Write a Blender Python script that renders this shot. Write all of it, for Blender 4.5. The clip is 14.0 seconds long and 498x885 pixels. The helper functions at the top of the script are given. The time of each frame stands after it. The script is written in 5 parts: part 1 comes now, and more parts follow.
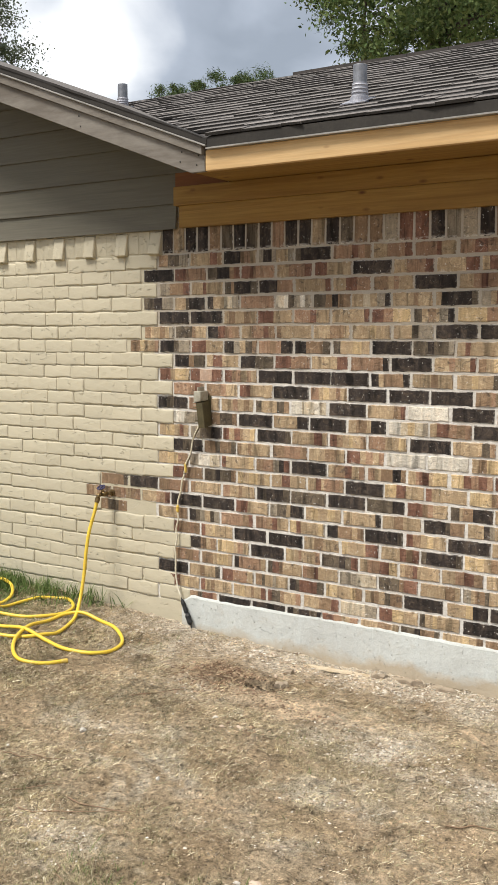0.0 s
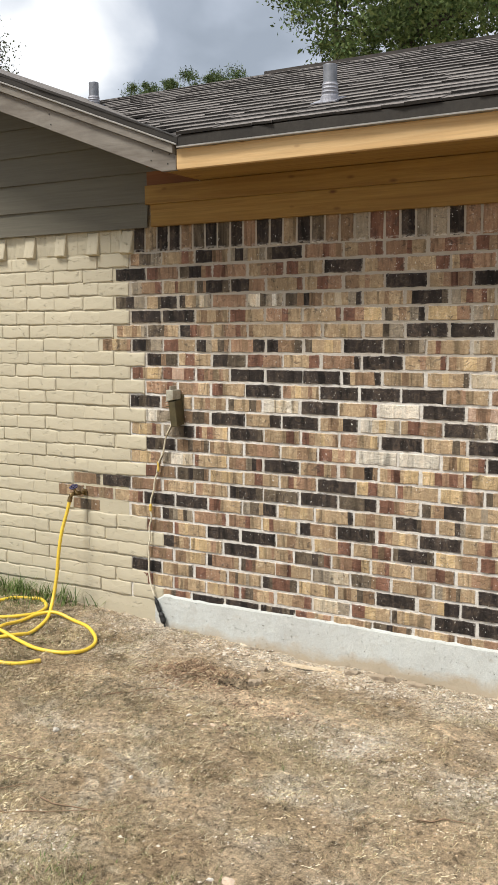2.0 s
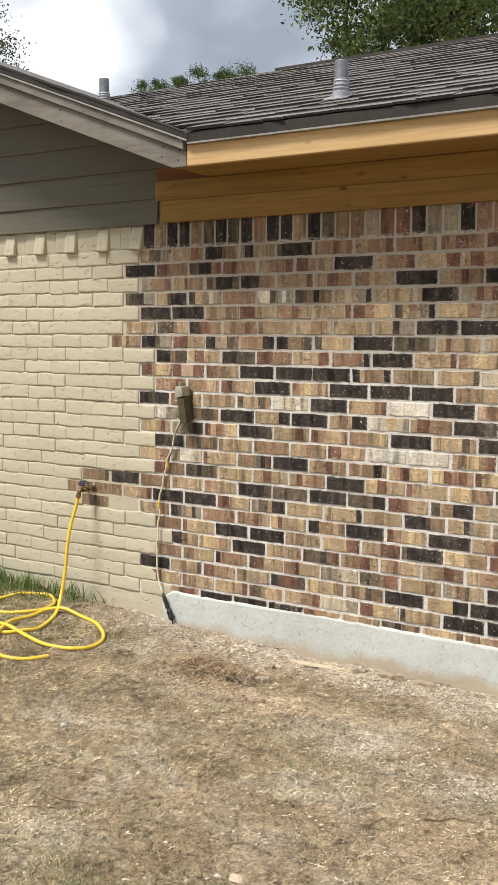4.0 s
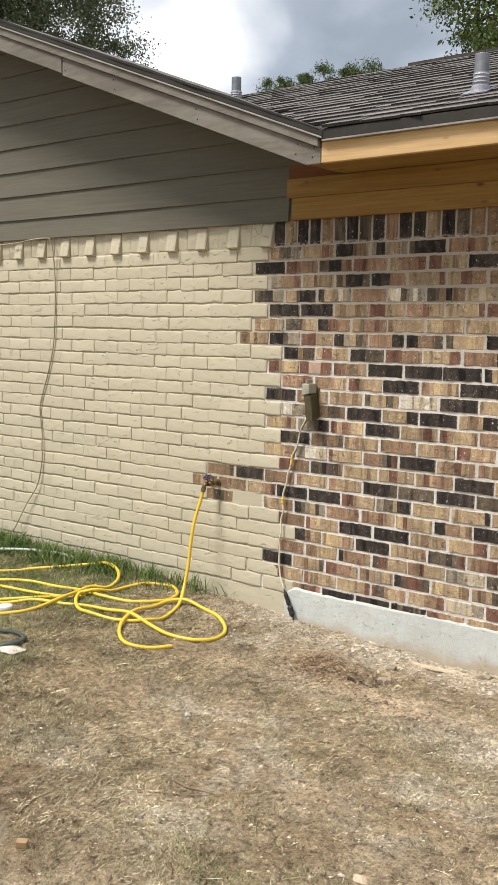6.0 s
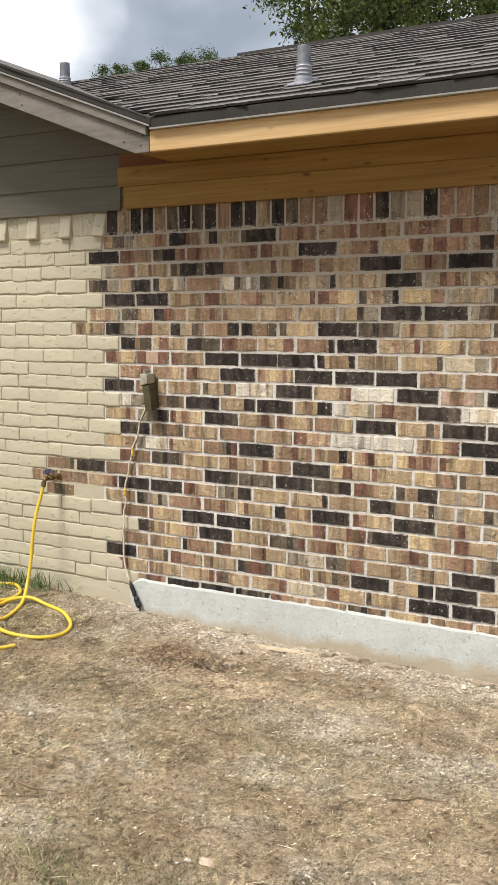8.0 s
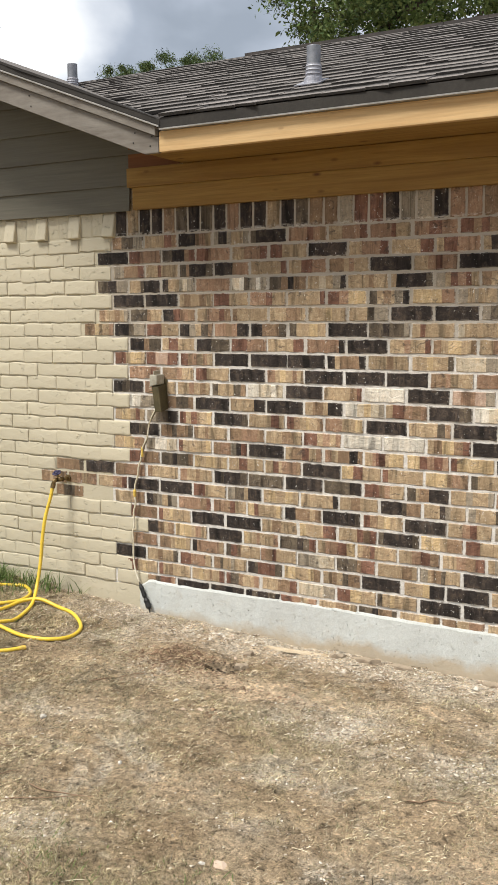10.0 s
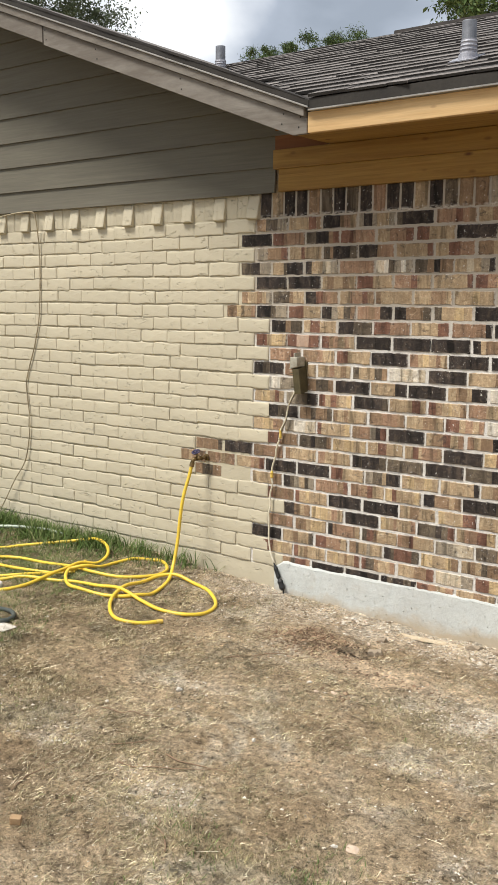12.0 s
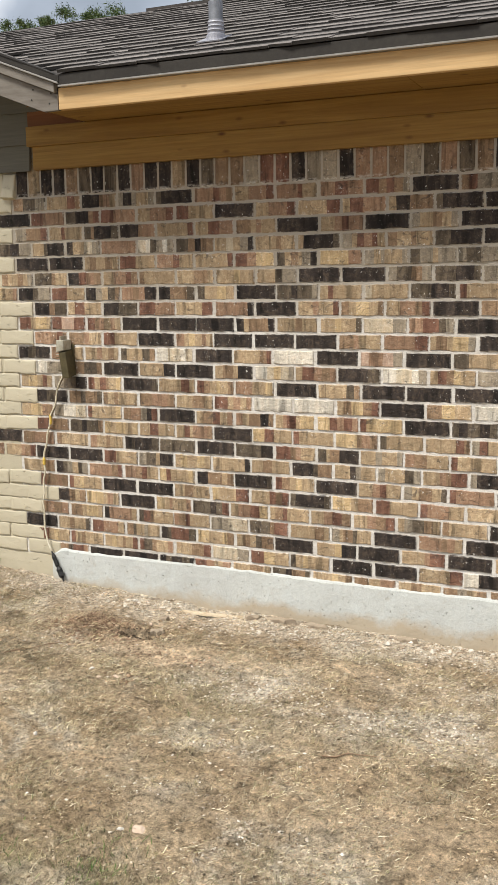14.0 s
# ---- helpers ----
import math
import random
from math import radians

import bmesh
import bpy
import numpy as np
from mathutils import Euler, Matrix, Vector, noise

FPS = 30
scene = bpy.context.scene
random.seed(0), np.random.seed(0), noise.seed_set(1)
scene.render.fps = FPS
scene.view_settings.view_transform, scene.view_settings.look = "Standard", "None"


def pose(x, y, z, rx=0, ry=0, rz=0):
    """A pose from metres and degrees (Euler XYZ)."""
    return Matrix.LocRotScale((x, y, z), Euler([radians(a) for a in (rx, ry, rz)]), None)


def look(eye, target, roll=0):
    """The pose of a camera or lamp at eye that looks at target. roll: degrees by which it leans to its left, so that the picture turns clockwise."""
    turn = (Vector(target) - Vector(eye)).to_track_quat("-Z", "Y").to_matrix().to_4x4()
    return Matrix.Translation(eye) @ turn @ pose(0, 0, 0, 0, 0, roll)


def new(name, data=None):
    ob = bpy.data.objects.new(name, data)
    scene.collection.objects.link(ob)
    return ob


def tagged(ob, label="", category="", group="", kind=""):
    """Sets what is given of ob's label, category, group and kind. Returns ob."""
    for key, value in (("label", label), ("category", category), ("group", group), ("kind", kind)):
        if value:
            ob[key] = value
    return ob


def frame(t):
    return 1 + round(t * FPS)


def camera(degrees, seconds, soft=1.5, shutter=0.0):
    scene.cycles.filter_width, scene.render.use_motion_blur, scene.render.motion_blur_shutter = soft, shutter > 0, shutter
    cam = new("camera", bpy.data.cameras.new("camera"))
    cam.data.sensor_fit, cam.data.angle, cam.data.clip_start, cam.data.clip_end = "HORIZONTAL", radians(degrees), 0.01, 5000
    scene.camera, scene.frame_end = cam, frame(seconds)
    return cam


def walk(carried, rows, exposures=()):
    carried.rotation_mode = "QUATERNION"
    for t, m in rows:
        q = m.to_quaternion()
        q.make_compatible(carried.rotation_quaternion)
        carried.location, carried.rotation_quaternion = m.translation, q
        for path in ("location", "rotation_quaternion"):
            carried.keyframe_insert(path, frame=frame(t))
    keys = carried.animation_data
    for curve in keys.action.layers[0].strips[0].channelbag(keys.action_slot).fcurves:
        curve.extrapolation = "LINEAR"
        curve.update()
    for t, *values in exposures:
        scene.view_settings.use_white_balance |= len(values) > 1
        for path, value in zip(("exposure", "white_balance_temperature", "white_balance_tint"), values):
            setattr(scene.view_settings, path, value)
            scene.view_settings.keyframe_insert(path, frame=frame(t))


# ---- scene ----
cam = camera(29.4, 14.0, soft=0.85)
PATH = [
    (0, (3.154, -4.358, 1.608), (2.104, -2.671, 1.381), -0.0),
    (0.5, (3.158, -4.359, 1.608), (2.111, -2.67, 1.384), -0.0),
    (1, (3.163, -4.361, 1.607), (2.124, -2.666, 1.386), -0.1),
    (1.5, (3.167, -4.362, 1.607), (2.145, -2.658, 1.382), -0.1),
    (2, (3.169, -4.361, 1.606), (2.165, -2.647, 1.377), -0.1),
    (4.3, (3.157, -4.36, 1.601), (2.132, -2.659, 1.365), 0.3),
    (4.5, (3.152, -4.363, 1.601), (2.106, -2.676, 1.365), 0.5),
    (5, (3.134, -4.379, 1.6), (2.019, -2.735, 1.364), 0.7),
    (5.5, (3.116, -4.39, 1.6), (1.936, -2.793, 1.362), 0.8),
    (6, (3.109, -4.395, 1.6), (1.893, -2.825, 1.359), 0.8),
    (6.5, (3.114, -4.392, 1.6), (1.905, -2.817, 1.355), 0.5),
    (7, (3.128, -4.383, 1.599), (1.968, -2.773, 1.349), 0.2),
    (7.5, (3.146, -4.373, 1.599), (2.076, -2.702, 1.343), -0.1),
    (8, (3.163, -4.365, 1.598), (2.21, -2.627, 1.338), -0.1),
    (8.2, (3.165, -4.364, 1.598), (2.261, -2.6, 1.335), -0.1),
    (10.3, (3.127, -4.369, 1.603), (2.13, -2.655, 1.345), -0.4),
    (10.5, (3.121, -4.371, 1.604), (2.063, -2.693, 1.345), -0.4),
    (11, (3.103, -4.377, 1.603), (1.929, -2.779, 1.337), -0.2),
    (11.5, (3.094, -4.383, 1.602), (1.883, -2.816, 1.325), 0.1),
    (12, (3.093, -4.383, 1.601), (1.903, -2.803, 1.305), 0.3),
    (12.5, (3.097, -4.375, 1.601), (1.965, -2.758, 1.282), 0.3),
    (13, (3.106, -4.364, 1.6), (2.07, -2.687, 1.263), 0.1),
    (13.5, (3.121, -4.354, 1.6), (2.197, -2.613, 1.258), -0.4),
    (14, (3.139, -4.344, 1.599), (2.343, -2.541, 1.262), -0.8),
]
walk(cam, [(t, look(eye, target, roll)) for t, eye, target, roll in PATH])

# ---------------------------------------------------------------- world, sun
SUN_AZ, SUN_EL = radians(28), radians(58.5)          # to the left of the wall's normal, above the horizon
world = bpy.data.worlds.new("sky")
scene.world = world
world.use_nodes = True


def build_sky():
    nt = world.node_tree
    nt.nodes.clear()
    n, l = nt.nodes.new, nt.links.new
    sky = n("ShaderNodeTexSky")
    sky.sky_type, sky.sun_disc = "NISHITA", False
    sky.sun_elevation, sky.sun_rotation = SUN_EL, math.pi + SUN_AZ
    coord = n("ShaderNodeTexCoord")
    # the dome flattened to a cloud layer: direction over its height
    sep = n("ShaderNodeSeparateXYZ")
    l(coord.outputs["Generated"], sep.inputs[0])
    up = n("ShaderNodeMath"); up.operation = "ADD"; up.inputs[1].default_value = 0.35
    ab = n("ShaderNodeMath"); ab.operation = "ABSOLUTE"
    l(sep.outputs[2], ab.inputs[0]); l(ab.outputs[0], up.inputs[0])
    div = n("ShaderNodeVectorMath"); div.operation = "DIVIDE"
    comb = n("ShaderNodeCombineXYZ")
    for i in range(3):
        l(up.outputs[0], comb.inputs[i])
    l(coord.outputs["Generated"], div.inputs[0]); l(comb.outputs[0], div.inputs[1])
    mp = n("ShaderNodeMapping"); mp.inputs["Location"].default_value = CLOUD_SHIFT
    l(div.outputs[0], mp.inputs[0])
    big = n("ShaderNodeTexNoise"); big.inputs["Scale"].default_value = 2.4
    big.inputs["Detail"].default_value = 7; big.inputs["Roughness"].default_value = 0.48; big.inputs["Distortion"].default_value = 0.2
    l(mp.outputs[0], big.inputs["Vector"])
    # banks of bright and of heavy cloud, their outlines torn by the same noise
    tear = n("ShaderNodeTexNoise"); tear.inputs["Scale"].default_value = 9.0
    tear.inputs["Detail"].default_value = 4; tear.inputs["Roughness"].default_value = 0.5
    l(coord.outputs["Generated"], tear.inputs["Vector"])
    shift = n("ShaderNodeVectorMath"); shift.operation = "MULTIPLY_ADD"
    shift.inputs[1].default_value = (0.09, 0.09, 0.09)
    l(tear.outputs["Color"], shift.inputs[0]); l(coord.outputs["Generated"], shift.inputs[2])
    back = n("ShaderNodeVectorMath"); back.operation = "SUBTRACT"
    back.inputs[1].default_value = (0.045, 0.045, 0.045)
    l(shift.outputs[0], back.inputs[0])
    unit = n("ShaderNodeVectorMath"); unit.operation = "NORMALIZE"
    l(back.outputs[0], unit.inputs[0])
    total = big.outputs["Fac"]
    for aim, inner, outer, weight in CLOUD_BANKS:
        dot = n("ShaderNodeVectorMath"); dot.operation = "DOT_PRODUCT"
        dot.inputs[1].default_value = aim
        l(unit.outputs[0], dot.inputs[0])
        mr = n("ShaderNodeMapRange"); mr.interpolation_type = "SMOOTHSTEP"
        mr.inputs["From Min"].default_value, mr.inputs["From Max"].default_value = math.cos(radians(outer)), math.cos(radians(inner))
        mr.inputs["To Min"].default_value, mr.inputs["To Max"].default_value = 0.0, weight
        l(dot.outputs["Value"], mr.inputs[0])
        add = n("ShaderNodeMath"); add.operation = "ADD"
        l(total, add.inputs[0]); l(mr.outputs[0], add.inputs[1])
        total = add.outputs[0]
    ramp = n("ShaderNodeValToRGB")
    e = ramp.color_ramp.elements
    e[0].position, e[0].color = 0.30, (0.36, 0.405, 0.47, 1)
    e[1].position, e[1].color = 0.74, (1.30, 1.30, 1.28, 1)
    m = e.new(0.42); m.color = (0.47, 0.52, 0.60, 1)
    m = e.new(0.54); m.color = (0.74, 0.78, 0.84, 1)
    l(total, ramp.inputs[0])
    b1 = n("ShaderNodeBackground"); b1.inputs[1].default_value = 0.10
    b2 = n("ShaderNodeBackground"); b2.inputs[1].default_value = 1.12
    l(sky.outputs[0], b1.inputs[0]); l(ramp.outputs[0], b2.inputs[0])
    mix = n("ShaderNodeMixShader"); mix.inputs[0].default_value = 0.86
    l(b1.outputs[0], mix.inputs[1]); l(b2.outputs[0], mix.inputs[2])
    out = n("ShaderNodeOutputWorld")
    l(mix.outputs[0], out.inputs[0])


CLOUD_BANKS = (((-0.646, 0.721, 0.251), 0.0, 4.5, 0.13), ((-0.601, 0.747, 0.286), 0.0, 4.0, 0.13), ((-0.668, 0.688, 0.283), 0.0, 4.0, -0.04), ((-0.529, 0.802, 0.279), 0.0, 8.0, -0.035), ((-0.503, 0.807, 0.309), 0.0, 1.8, 0.12))
CLOUD_SHIFT = (2.46, 5.99, 2.213)
build_sky()
sun = new("sun", bpy.data.lights.new("sun", "SUN"))
sun.data.energy, sun.data.angle, sun.data.color = 4.7, radians(18), (1.0, 0.95, 0.87)
sun_from = Vector((-math.sin(SUN_AZ) * math.cos(SUN_EL), -math.cos(SUN_AZ) * math.cos(SUN_EL), math.sin(SUN_EL)))
sun.matrix_world = look(tuple(sun_from * 30), (0, 0, 0))

# ---------------------------------------------------------------- materials


class Nodes:
    """Short hand for one material's node tree."""

    def __init__(self, name, rough=0.8, metal=0.0, spec=0.5):
        self.mat = bpy.data.materials.new(name)
        self.mat.use_nodes = True
        self.t = self.mat.node_tree
        self.b = self.t.nodes["Principled BSDF"]
        self.b.inputs["Roughness"].default_value = rough
        self.b.inputs["Metallic"].default_value = metal
        self.b.inputs["Specular IOR Level"].default_value = spec
        self.coord = self.n("ShaderNodeTexCoord")
        self.height = None

    def n(self, kind, **kw):
        node = self.t.nodes.new(kind)
        for k, v in kw.items():
            setattr(node, k, v)
        return node

    def l(self, a, b):
        self.t.links.new(a, b)

    def vec(self, scale=(1, 1, 1), source="Object", jitter=False, turn=(0, 0, 0)):
        m = self.n("ShaderNodeMapping")
        m.inputs["Scale"].default_value = scale
        m.inputs["Rotation"].default_value = turn
        self.l(self.coord.outputs[source], m.inputs[0])
        if jitter:
            info = self.n("ShaderNodeObjectInfo")
            mul = self.n("ShaderNodeMath", operation="MULTIPLY")
            mul.inputs[1].default_value = 57.0
            self.l(info.outputs["Random"], mul.inputs[0])
            self.l(mul.outputs[0], m.inputs["Location"])
        return m.outputs[0]

    def noise(self, scale, detail=4, rough=0.55, vec=None, distort=0.0):
        t = self.n("ShaderNodeTexNoise")
        t.inputs["Scale"].default_value, t.inputs["Detail"].default_value = scale, detail
        t.inputs["Roughness"].default_value, t.inputs["Distortion"].default_value = rough, distort
        self.l(vec if vec else self.coord.outputs["Object"], t.inputs["Vector"])
        return t.outputs["Fac"]

    def ramp(self, fac, *stops, ease="LINEAR"):
        r = self.n("ShaderNodeValToRGB")
        r.color_ramp.interpolation = ease
        e = r.color_ramp.elements
        while len(e) < len(stops):
            e.new(0.5)
        for el, (p, c) in zip(e, stops):
            el.position = p
            el.color = (*c, 1) if isinstance(c, tuple) else (c, c, c, 1)
        self.l(fac, r.inputs[0])
        return r.outputs[0]

    def mix(self, fac, a, b, mode="MIX"):
        m = self.n("ShaderNodeMix", data_type="RGBA", blend_type=mode)
        for sock, v in ((m.inputs[0], fac), (m.inputs[6], a), (m.inputs[7], b)):
            if isinstance(v, (int, float)):
                sock.default_value = v
            elif isinstance(v, tuple):
                sock.default_value = (*v, 1)
            else:
                self.l(v, sock)
        return m.outputs[2]

    def color(self, c):
        if isinstance(c, tuple):
            self.b.inputs["Base Color"].default_value = (*c, 1)
        else:
            self.l(c, self.b.inputs["Base Color"])

    def vary(self, col, low=0.85, high=1.15):
        """Brightness that differs from object to object."""
        info = self.n("ShaderNodeObjectInfo")
        mr = self.n("ShaderNodeMapRange")
        mr.inputs["To Min"].default_value, mr.inputs["To Max"].default_value = low, high
        self.l(info.outputs["Random"], mr.inputs[0])
        return self.mix(1.0, col, mr.outputs[0], "MULTIPLY")

    def bump(self, fac, depth, strength=1.0):
        b = self.n("ShaderNodeBump")
        b.inputs["Strength"].default_value, b.inputs["Distance"].default_value = strength, depth
        self.l(fac, b.inputs["Height"])
        if self.height:
            self.l(self.height, b.inputs["Normal"])
        self.height = b.outputs[0]
        self.l(self.height, self.b.inputs["Normal"])


def brick_material(name, a, b, c, band=0.5, speck=(0.62, 0.575, 0.50), amount=0.12, dark=(0.07, 0.055, 0.046)):
    """Fired clay: clean upright bands of flashing, torn creases, a few burnt edges and chips, and mortar left on the arrises."""
    m = Nodes(name, 0.9, spec=0.25)
    streak = m.noise(1.0, 4, 0.6, m.vec((30, 30, 5.0), jitter=True), 0.8)
    col = m.mix(m.ramp(streak, (band - 0.12, 0.0), (band + 0.10, 1.0)), a, b)
    blot = m.noise(1.0, 5, 0.65, m.vec((30, 30, 24), jitter=True, turn=(0, 0.4, 0)), 1.0)
    col = m.mix(m.ramp(blot, (0.50, 0.0), (0.64, 0.8)), col, c)
    # upright runs where the kiln flashed the face darker
    flash = m.noise(1.0, 3, 0.55, m.vec((26, 26, 3.0), jitter=True), 0.6)
    col = m.mix(0.9, col, m.ramp(flash, (0.34, 0.42), (0.42, 0.82), (0.50, 1.0), (0.66, 1.22)), "MULTIPLY")
    burn = m.noise(1.0, 5, 0.65, m.vec((14, 14, 17), jitter=True, turn=(0, 0.5, 0)), 1.8)
    col = m.mix(m.ramp(burn, (0.58, 0.0), (0.67, 0.7)), col, dark)
    # slanting creases where the clay was torn
    crease = m.noise(1.0, 4, 0.6, m.vec((20, 20, 28), jitter=True, turn=(0, -0.6, 0)), 1.4)
    col = m.mix(0.55, col, m.ramp(crease, (0.30, 0.40), (0.40, 0.92), (0.60, 1.05), (0.70, 1.5)), "MULTIPLY")
    grain = m.noise(150, 4, 0.75)
    col = m.mix(0.40, col, m.ramp(grain, (0.25, 0.42), (0.75, 1.55)), "MULTIPLY")
    smear = m.noise(1.0, 6, 0.72, m.vec((24, 24, 30), jitter=True), 0.5)
    col = m.mix(m.ramp(smear, (0.62, 0.0), (0.76, amount * 5.0)), col, speck)
    fleck = m.noise(1.0, 3, 0.6, m.vec((85, 85, 70), jitter=True))
    col = m.mix(m.ramp(fleck, (0.665, 0.0), (0.72, 0.85)), col, (0.72, 0.69, 0.63))
    # mortar wiped over the arrises, broken up along their length
    sep = m.n("ShaderNodeSeparateXYZ")
    m.l(m.coord.outputs["Generated"], sep.inputs[0])
    rims = []
    for axis, start in ((0, 0.47), (2, 0.41)):
        off = m.n("ShaderNodeMath", operation="SUBTRACT")
        off.inputs[1].default_value = 0.5
        m.l(sep.outputs[axis], off.inputs[0])
        ab = m.n("ShaderNodeMath", operation="ABSOLUTE")
        m.l(off.outputs[0], ab.inputs[0])
        rims.append(m.ramp(ab.outputs[0], (start, 0.0), (0.5, 1.0)))
    rim = m.mix(1.0, rims[0], rims[1], "LIGHTEN")
    ragged = m.noise(1.0, 5, 0.7, m.vec((30, 30, 60), jitter=True), 0.4)
    rim = m.mix(1.0, rim, m.ramp(ragged, (0.45, 0.0), (0.56, 0.95)), "MULTIPLY")
    col = m.mix(rim, col, (0.66, 0.62, 0.555))
    m.color(m.vary(col, 0.78, 1.10))
    m.bump(crease, 0.008, 0.6)
    m.bump(m.noise(80, 5, 0.7), 0.005, 0.8)
    return m.mat


BRICK = {
    "D": brick_material("brick_dark", (0.030, 0.024, 0.021), (0.050, 0.039, 0.033), (0.095, 0.070, 0.052), 0.55, amount=0.06),
    "K": brick_material("brick_dusky", (0.105, 0.080, 0.056), (0.155, 0.122, 0.084), (0.055, 0.043, 0.035), 0.5, amount=0.08),
    "T": brick_material("brick_tan", (0.435, 0.322, 0.198), (0.345, 0.245, 0.147), (0.53, 0.41, 0.262), 0.5),
    "Y": brick_material("brick_ochre", (0.545, 0.40, 0.222), (0.46, 0.33, 0.178), (0.61, 0.475, 0.295), 0.5),
    "L": brick_material("brick_beige", (0.56, 0.475, 0.345), (0.50, 0.40, 0.275), (0.60, 0.53, 0.41), 0.5),
    "R": brick_material("brick_maroon", (0.175, 0.086, 0.058), (0.225, 0.118, 0.078), (0.12, 0.066, 0.049), 0.5),
    "O": brick_material("brick_salmon_brown", (0.35, 0.222, 0.142), (0.29, 0.175, 0.110), (0.40, 0.275, 0.18), 0.5),
    "B": brick_material("brick_brown", (0.285, 0.19, 0.115), (0.225, 0.145, 0.088), (0.36, 0.25, 0.155), 0.5),
    "G": brick_material("brick_grey", (0.36, 0.30, 0.22), (0.29, 0.24, 0.175), (0.22, 0.185, 0.14), 0.5),
    "W": brick_material("brick_white", (0.66, 0.61, 0.515), (0.60, 0.54, 0.445), (0.52, 0.455, 0.36), 0.55, dark=(0.33, 0.29, 0.24)),
    "P": brick_material("brick_pink", (0.47, 0.335, 0.25), (0.42, 0.285, 0.205), (0.52, 0.40, 0.305), 0.5, dark=(0.30, 0.2, 0.15)),
}


def plain(name, base, dark, scale=6.0, rough=0.8, fine=80, fine_depth=0.002, metal=0.0, spec=0.4, mid=(0.4, 0.65)):
    m = Nodes(name, rough, metal, spec)
    col = m.mix(m.ramp(m.noise(scale, 5), (mid[0], 0.0), (mid[1], 1.0)), base, dark)
    col = m.mix(0.35, col, m.ramp(m.noise(fine, 3, 0.7), (0.3, 0.6), (0.7, 1.35)), "MULTIPLY")
    m.color(col)
    if fine_depth:
        m.bump(m.noise(fine, 4, 0.65), fine_depth, 0.7)
    return m.mat


def wood_material(name, base, dark, knot, axis=0, rough=0.75, knots=True, grey=None):
    """Sawn board: long grain along one axis, knots, a few darker runs."""
    m = Nodes(name, rough, spec=0.3)
    s = [26.0, 26.0, 26.0]
    s[axis] = 1.1
    grain = m.noise(1.0, 6, 0.65, m.vec(tuple(s), jitter=True), 1.2)
    col = m.mix(m.ramp(grain, (0.3, 0.0), (0.72, 1.0)), base, dark)
    s2 = [120.0, 120.0, 120.0]
    s2[axis] = 4.0
    fibre = m.noise(1.0, 3, 0.6, m.vec(tuple(s2)))
    col = m.mix(0.4, col, m.ramp(fibre, (0.3, 0.75), (0.7, 1.2)), "MULTIPLY")
    patch = m.noise(1.0, 3, 0.5, m.vec((1.4, 4, 4), jitter=True))
    col = m.mix(m.ramp(patch, (0.42, 0.0), (0.7, 0.35)), col, dark)
    if knots:
        v = m.n("ShaderNodeTexVoronoi")
        v.inputs["Scale"].default_value = 1.0
        v.inputs["Randomness"].default_value = 1.0
        s3 = [11.0, 11.0, 11.0]
        s3[axis] = 4.6
        m.l(m.vec(tuple(s3), jitter=True), v.inputs["Vector"])
        col = m.mix(m.ramp(v.outputs["Distance"], (0.05, 0.95), (0.09, 0.5), (0.14, 0.0)), col, knot)
    if grey:
        w = m.noise(1.0, 5, 0.7, m.vec((2.0, 14, 9), jitter=True))
        col = m.mix(m.ramp(w, (0.45, 0.0), (0.66, 0.8)), col, grey)
    m.color(col)
    m.bump(fibre, 0.0012, 0.5)
    m.bump(grain, 0.002, 0.4)
    return m.mat


CEDAR = wood_material("raw_cedar", (0.66, 0.465, 0.24), (0.47, 0.29, 0.125), (0.17, 0.065, 0.025))
# the same raw cedar, with the shade under the eave put into its colour
CEDAR_SHADED = wood_material("raw_cedar_shaded", (0.34, 0.205, 0.056), (0.20, 0.105, 0.026), (0.10, 0.04, 0.016))
RED_PLY = wood_material("red_brown_ply", (0.22, 0.095, 0.035), (0.16, 0.06, 0.022), (0.1, 0.04, 0.02), knots=False)
GREY_PAINT = wood_material("grey_painted_wood", (0.153, 0.142, 0.109), (0.121, 0.111, 0.086), (0.1, 0.09, 0.08), knots=False)
RAKE_PAINT = wood_material("weathered_grey_wood", (0.185, 0.163, 0.138), (0.135, 0.117, 0.097), (0.1, 0.08, 0.06), knots=False, grey=(0.245, 0.225, 0.195))
DRIP = plain("dark_drip_edge", (0.043, 0.039, 0.034), (0.032, 0.029, 0.026), 5, 0.7, 60, 0.0005, spec=0.2)
DRIP_LIGHT = plain("pale_drip_lip", (0.30, 0.285, 0.265), (0.22, 0.21, 0.19), 7, 0.5, 60, 0.0005)
GALVANISED = plain("galvanised_pipe", (0.26, 0.27, 0.295), (0.18, 0.19, 0.21), 22, 0.55, 90, 0.0006, metal=0.55)
LEAD = plain("pale_flashing", (0.36, 0.365, 0.40), (0.25, 0.25, 0.285), 18, 0.5, 90, 0.001, metal=0.3)
BRASS = plain("old_brass", (0.25, 0.17, 0.075), (0.11, 0.08, 0.04), 60, 0.4, 120, 0.0004, metal=0.8)
BLUE_KNOB = plain("dark_blue_enamel", (0.05, 0.045, 0.11), (0.03, 0.028, 0.06), 40, 0.4, 120, 0)
GREY_PLASTIC = plain("beige_grey_cover", (0.40, 0.375, 0.30), (0.30, 0.275, 0.21), 25, 0.6, 90, 0.0008)
OLIVE = plain("olive_drab_box", (0.085, 0.068, 0.030), (0.058, 0.047, 0.021), 20, 0.55, 90, 0.0008)
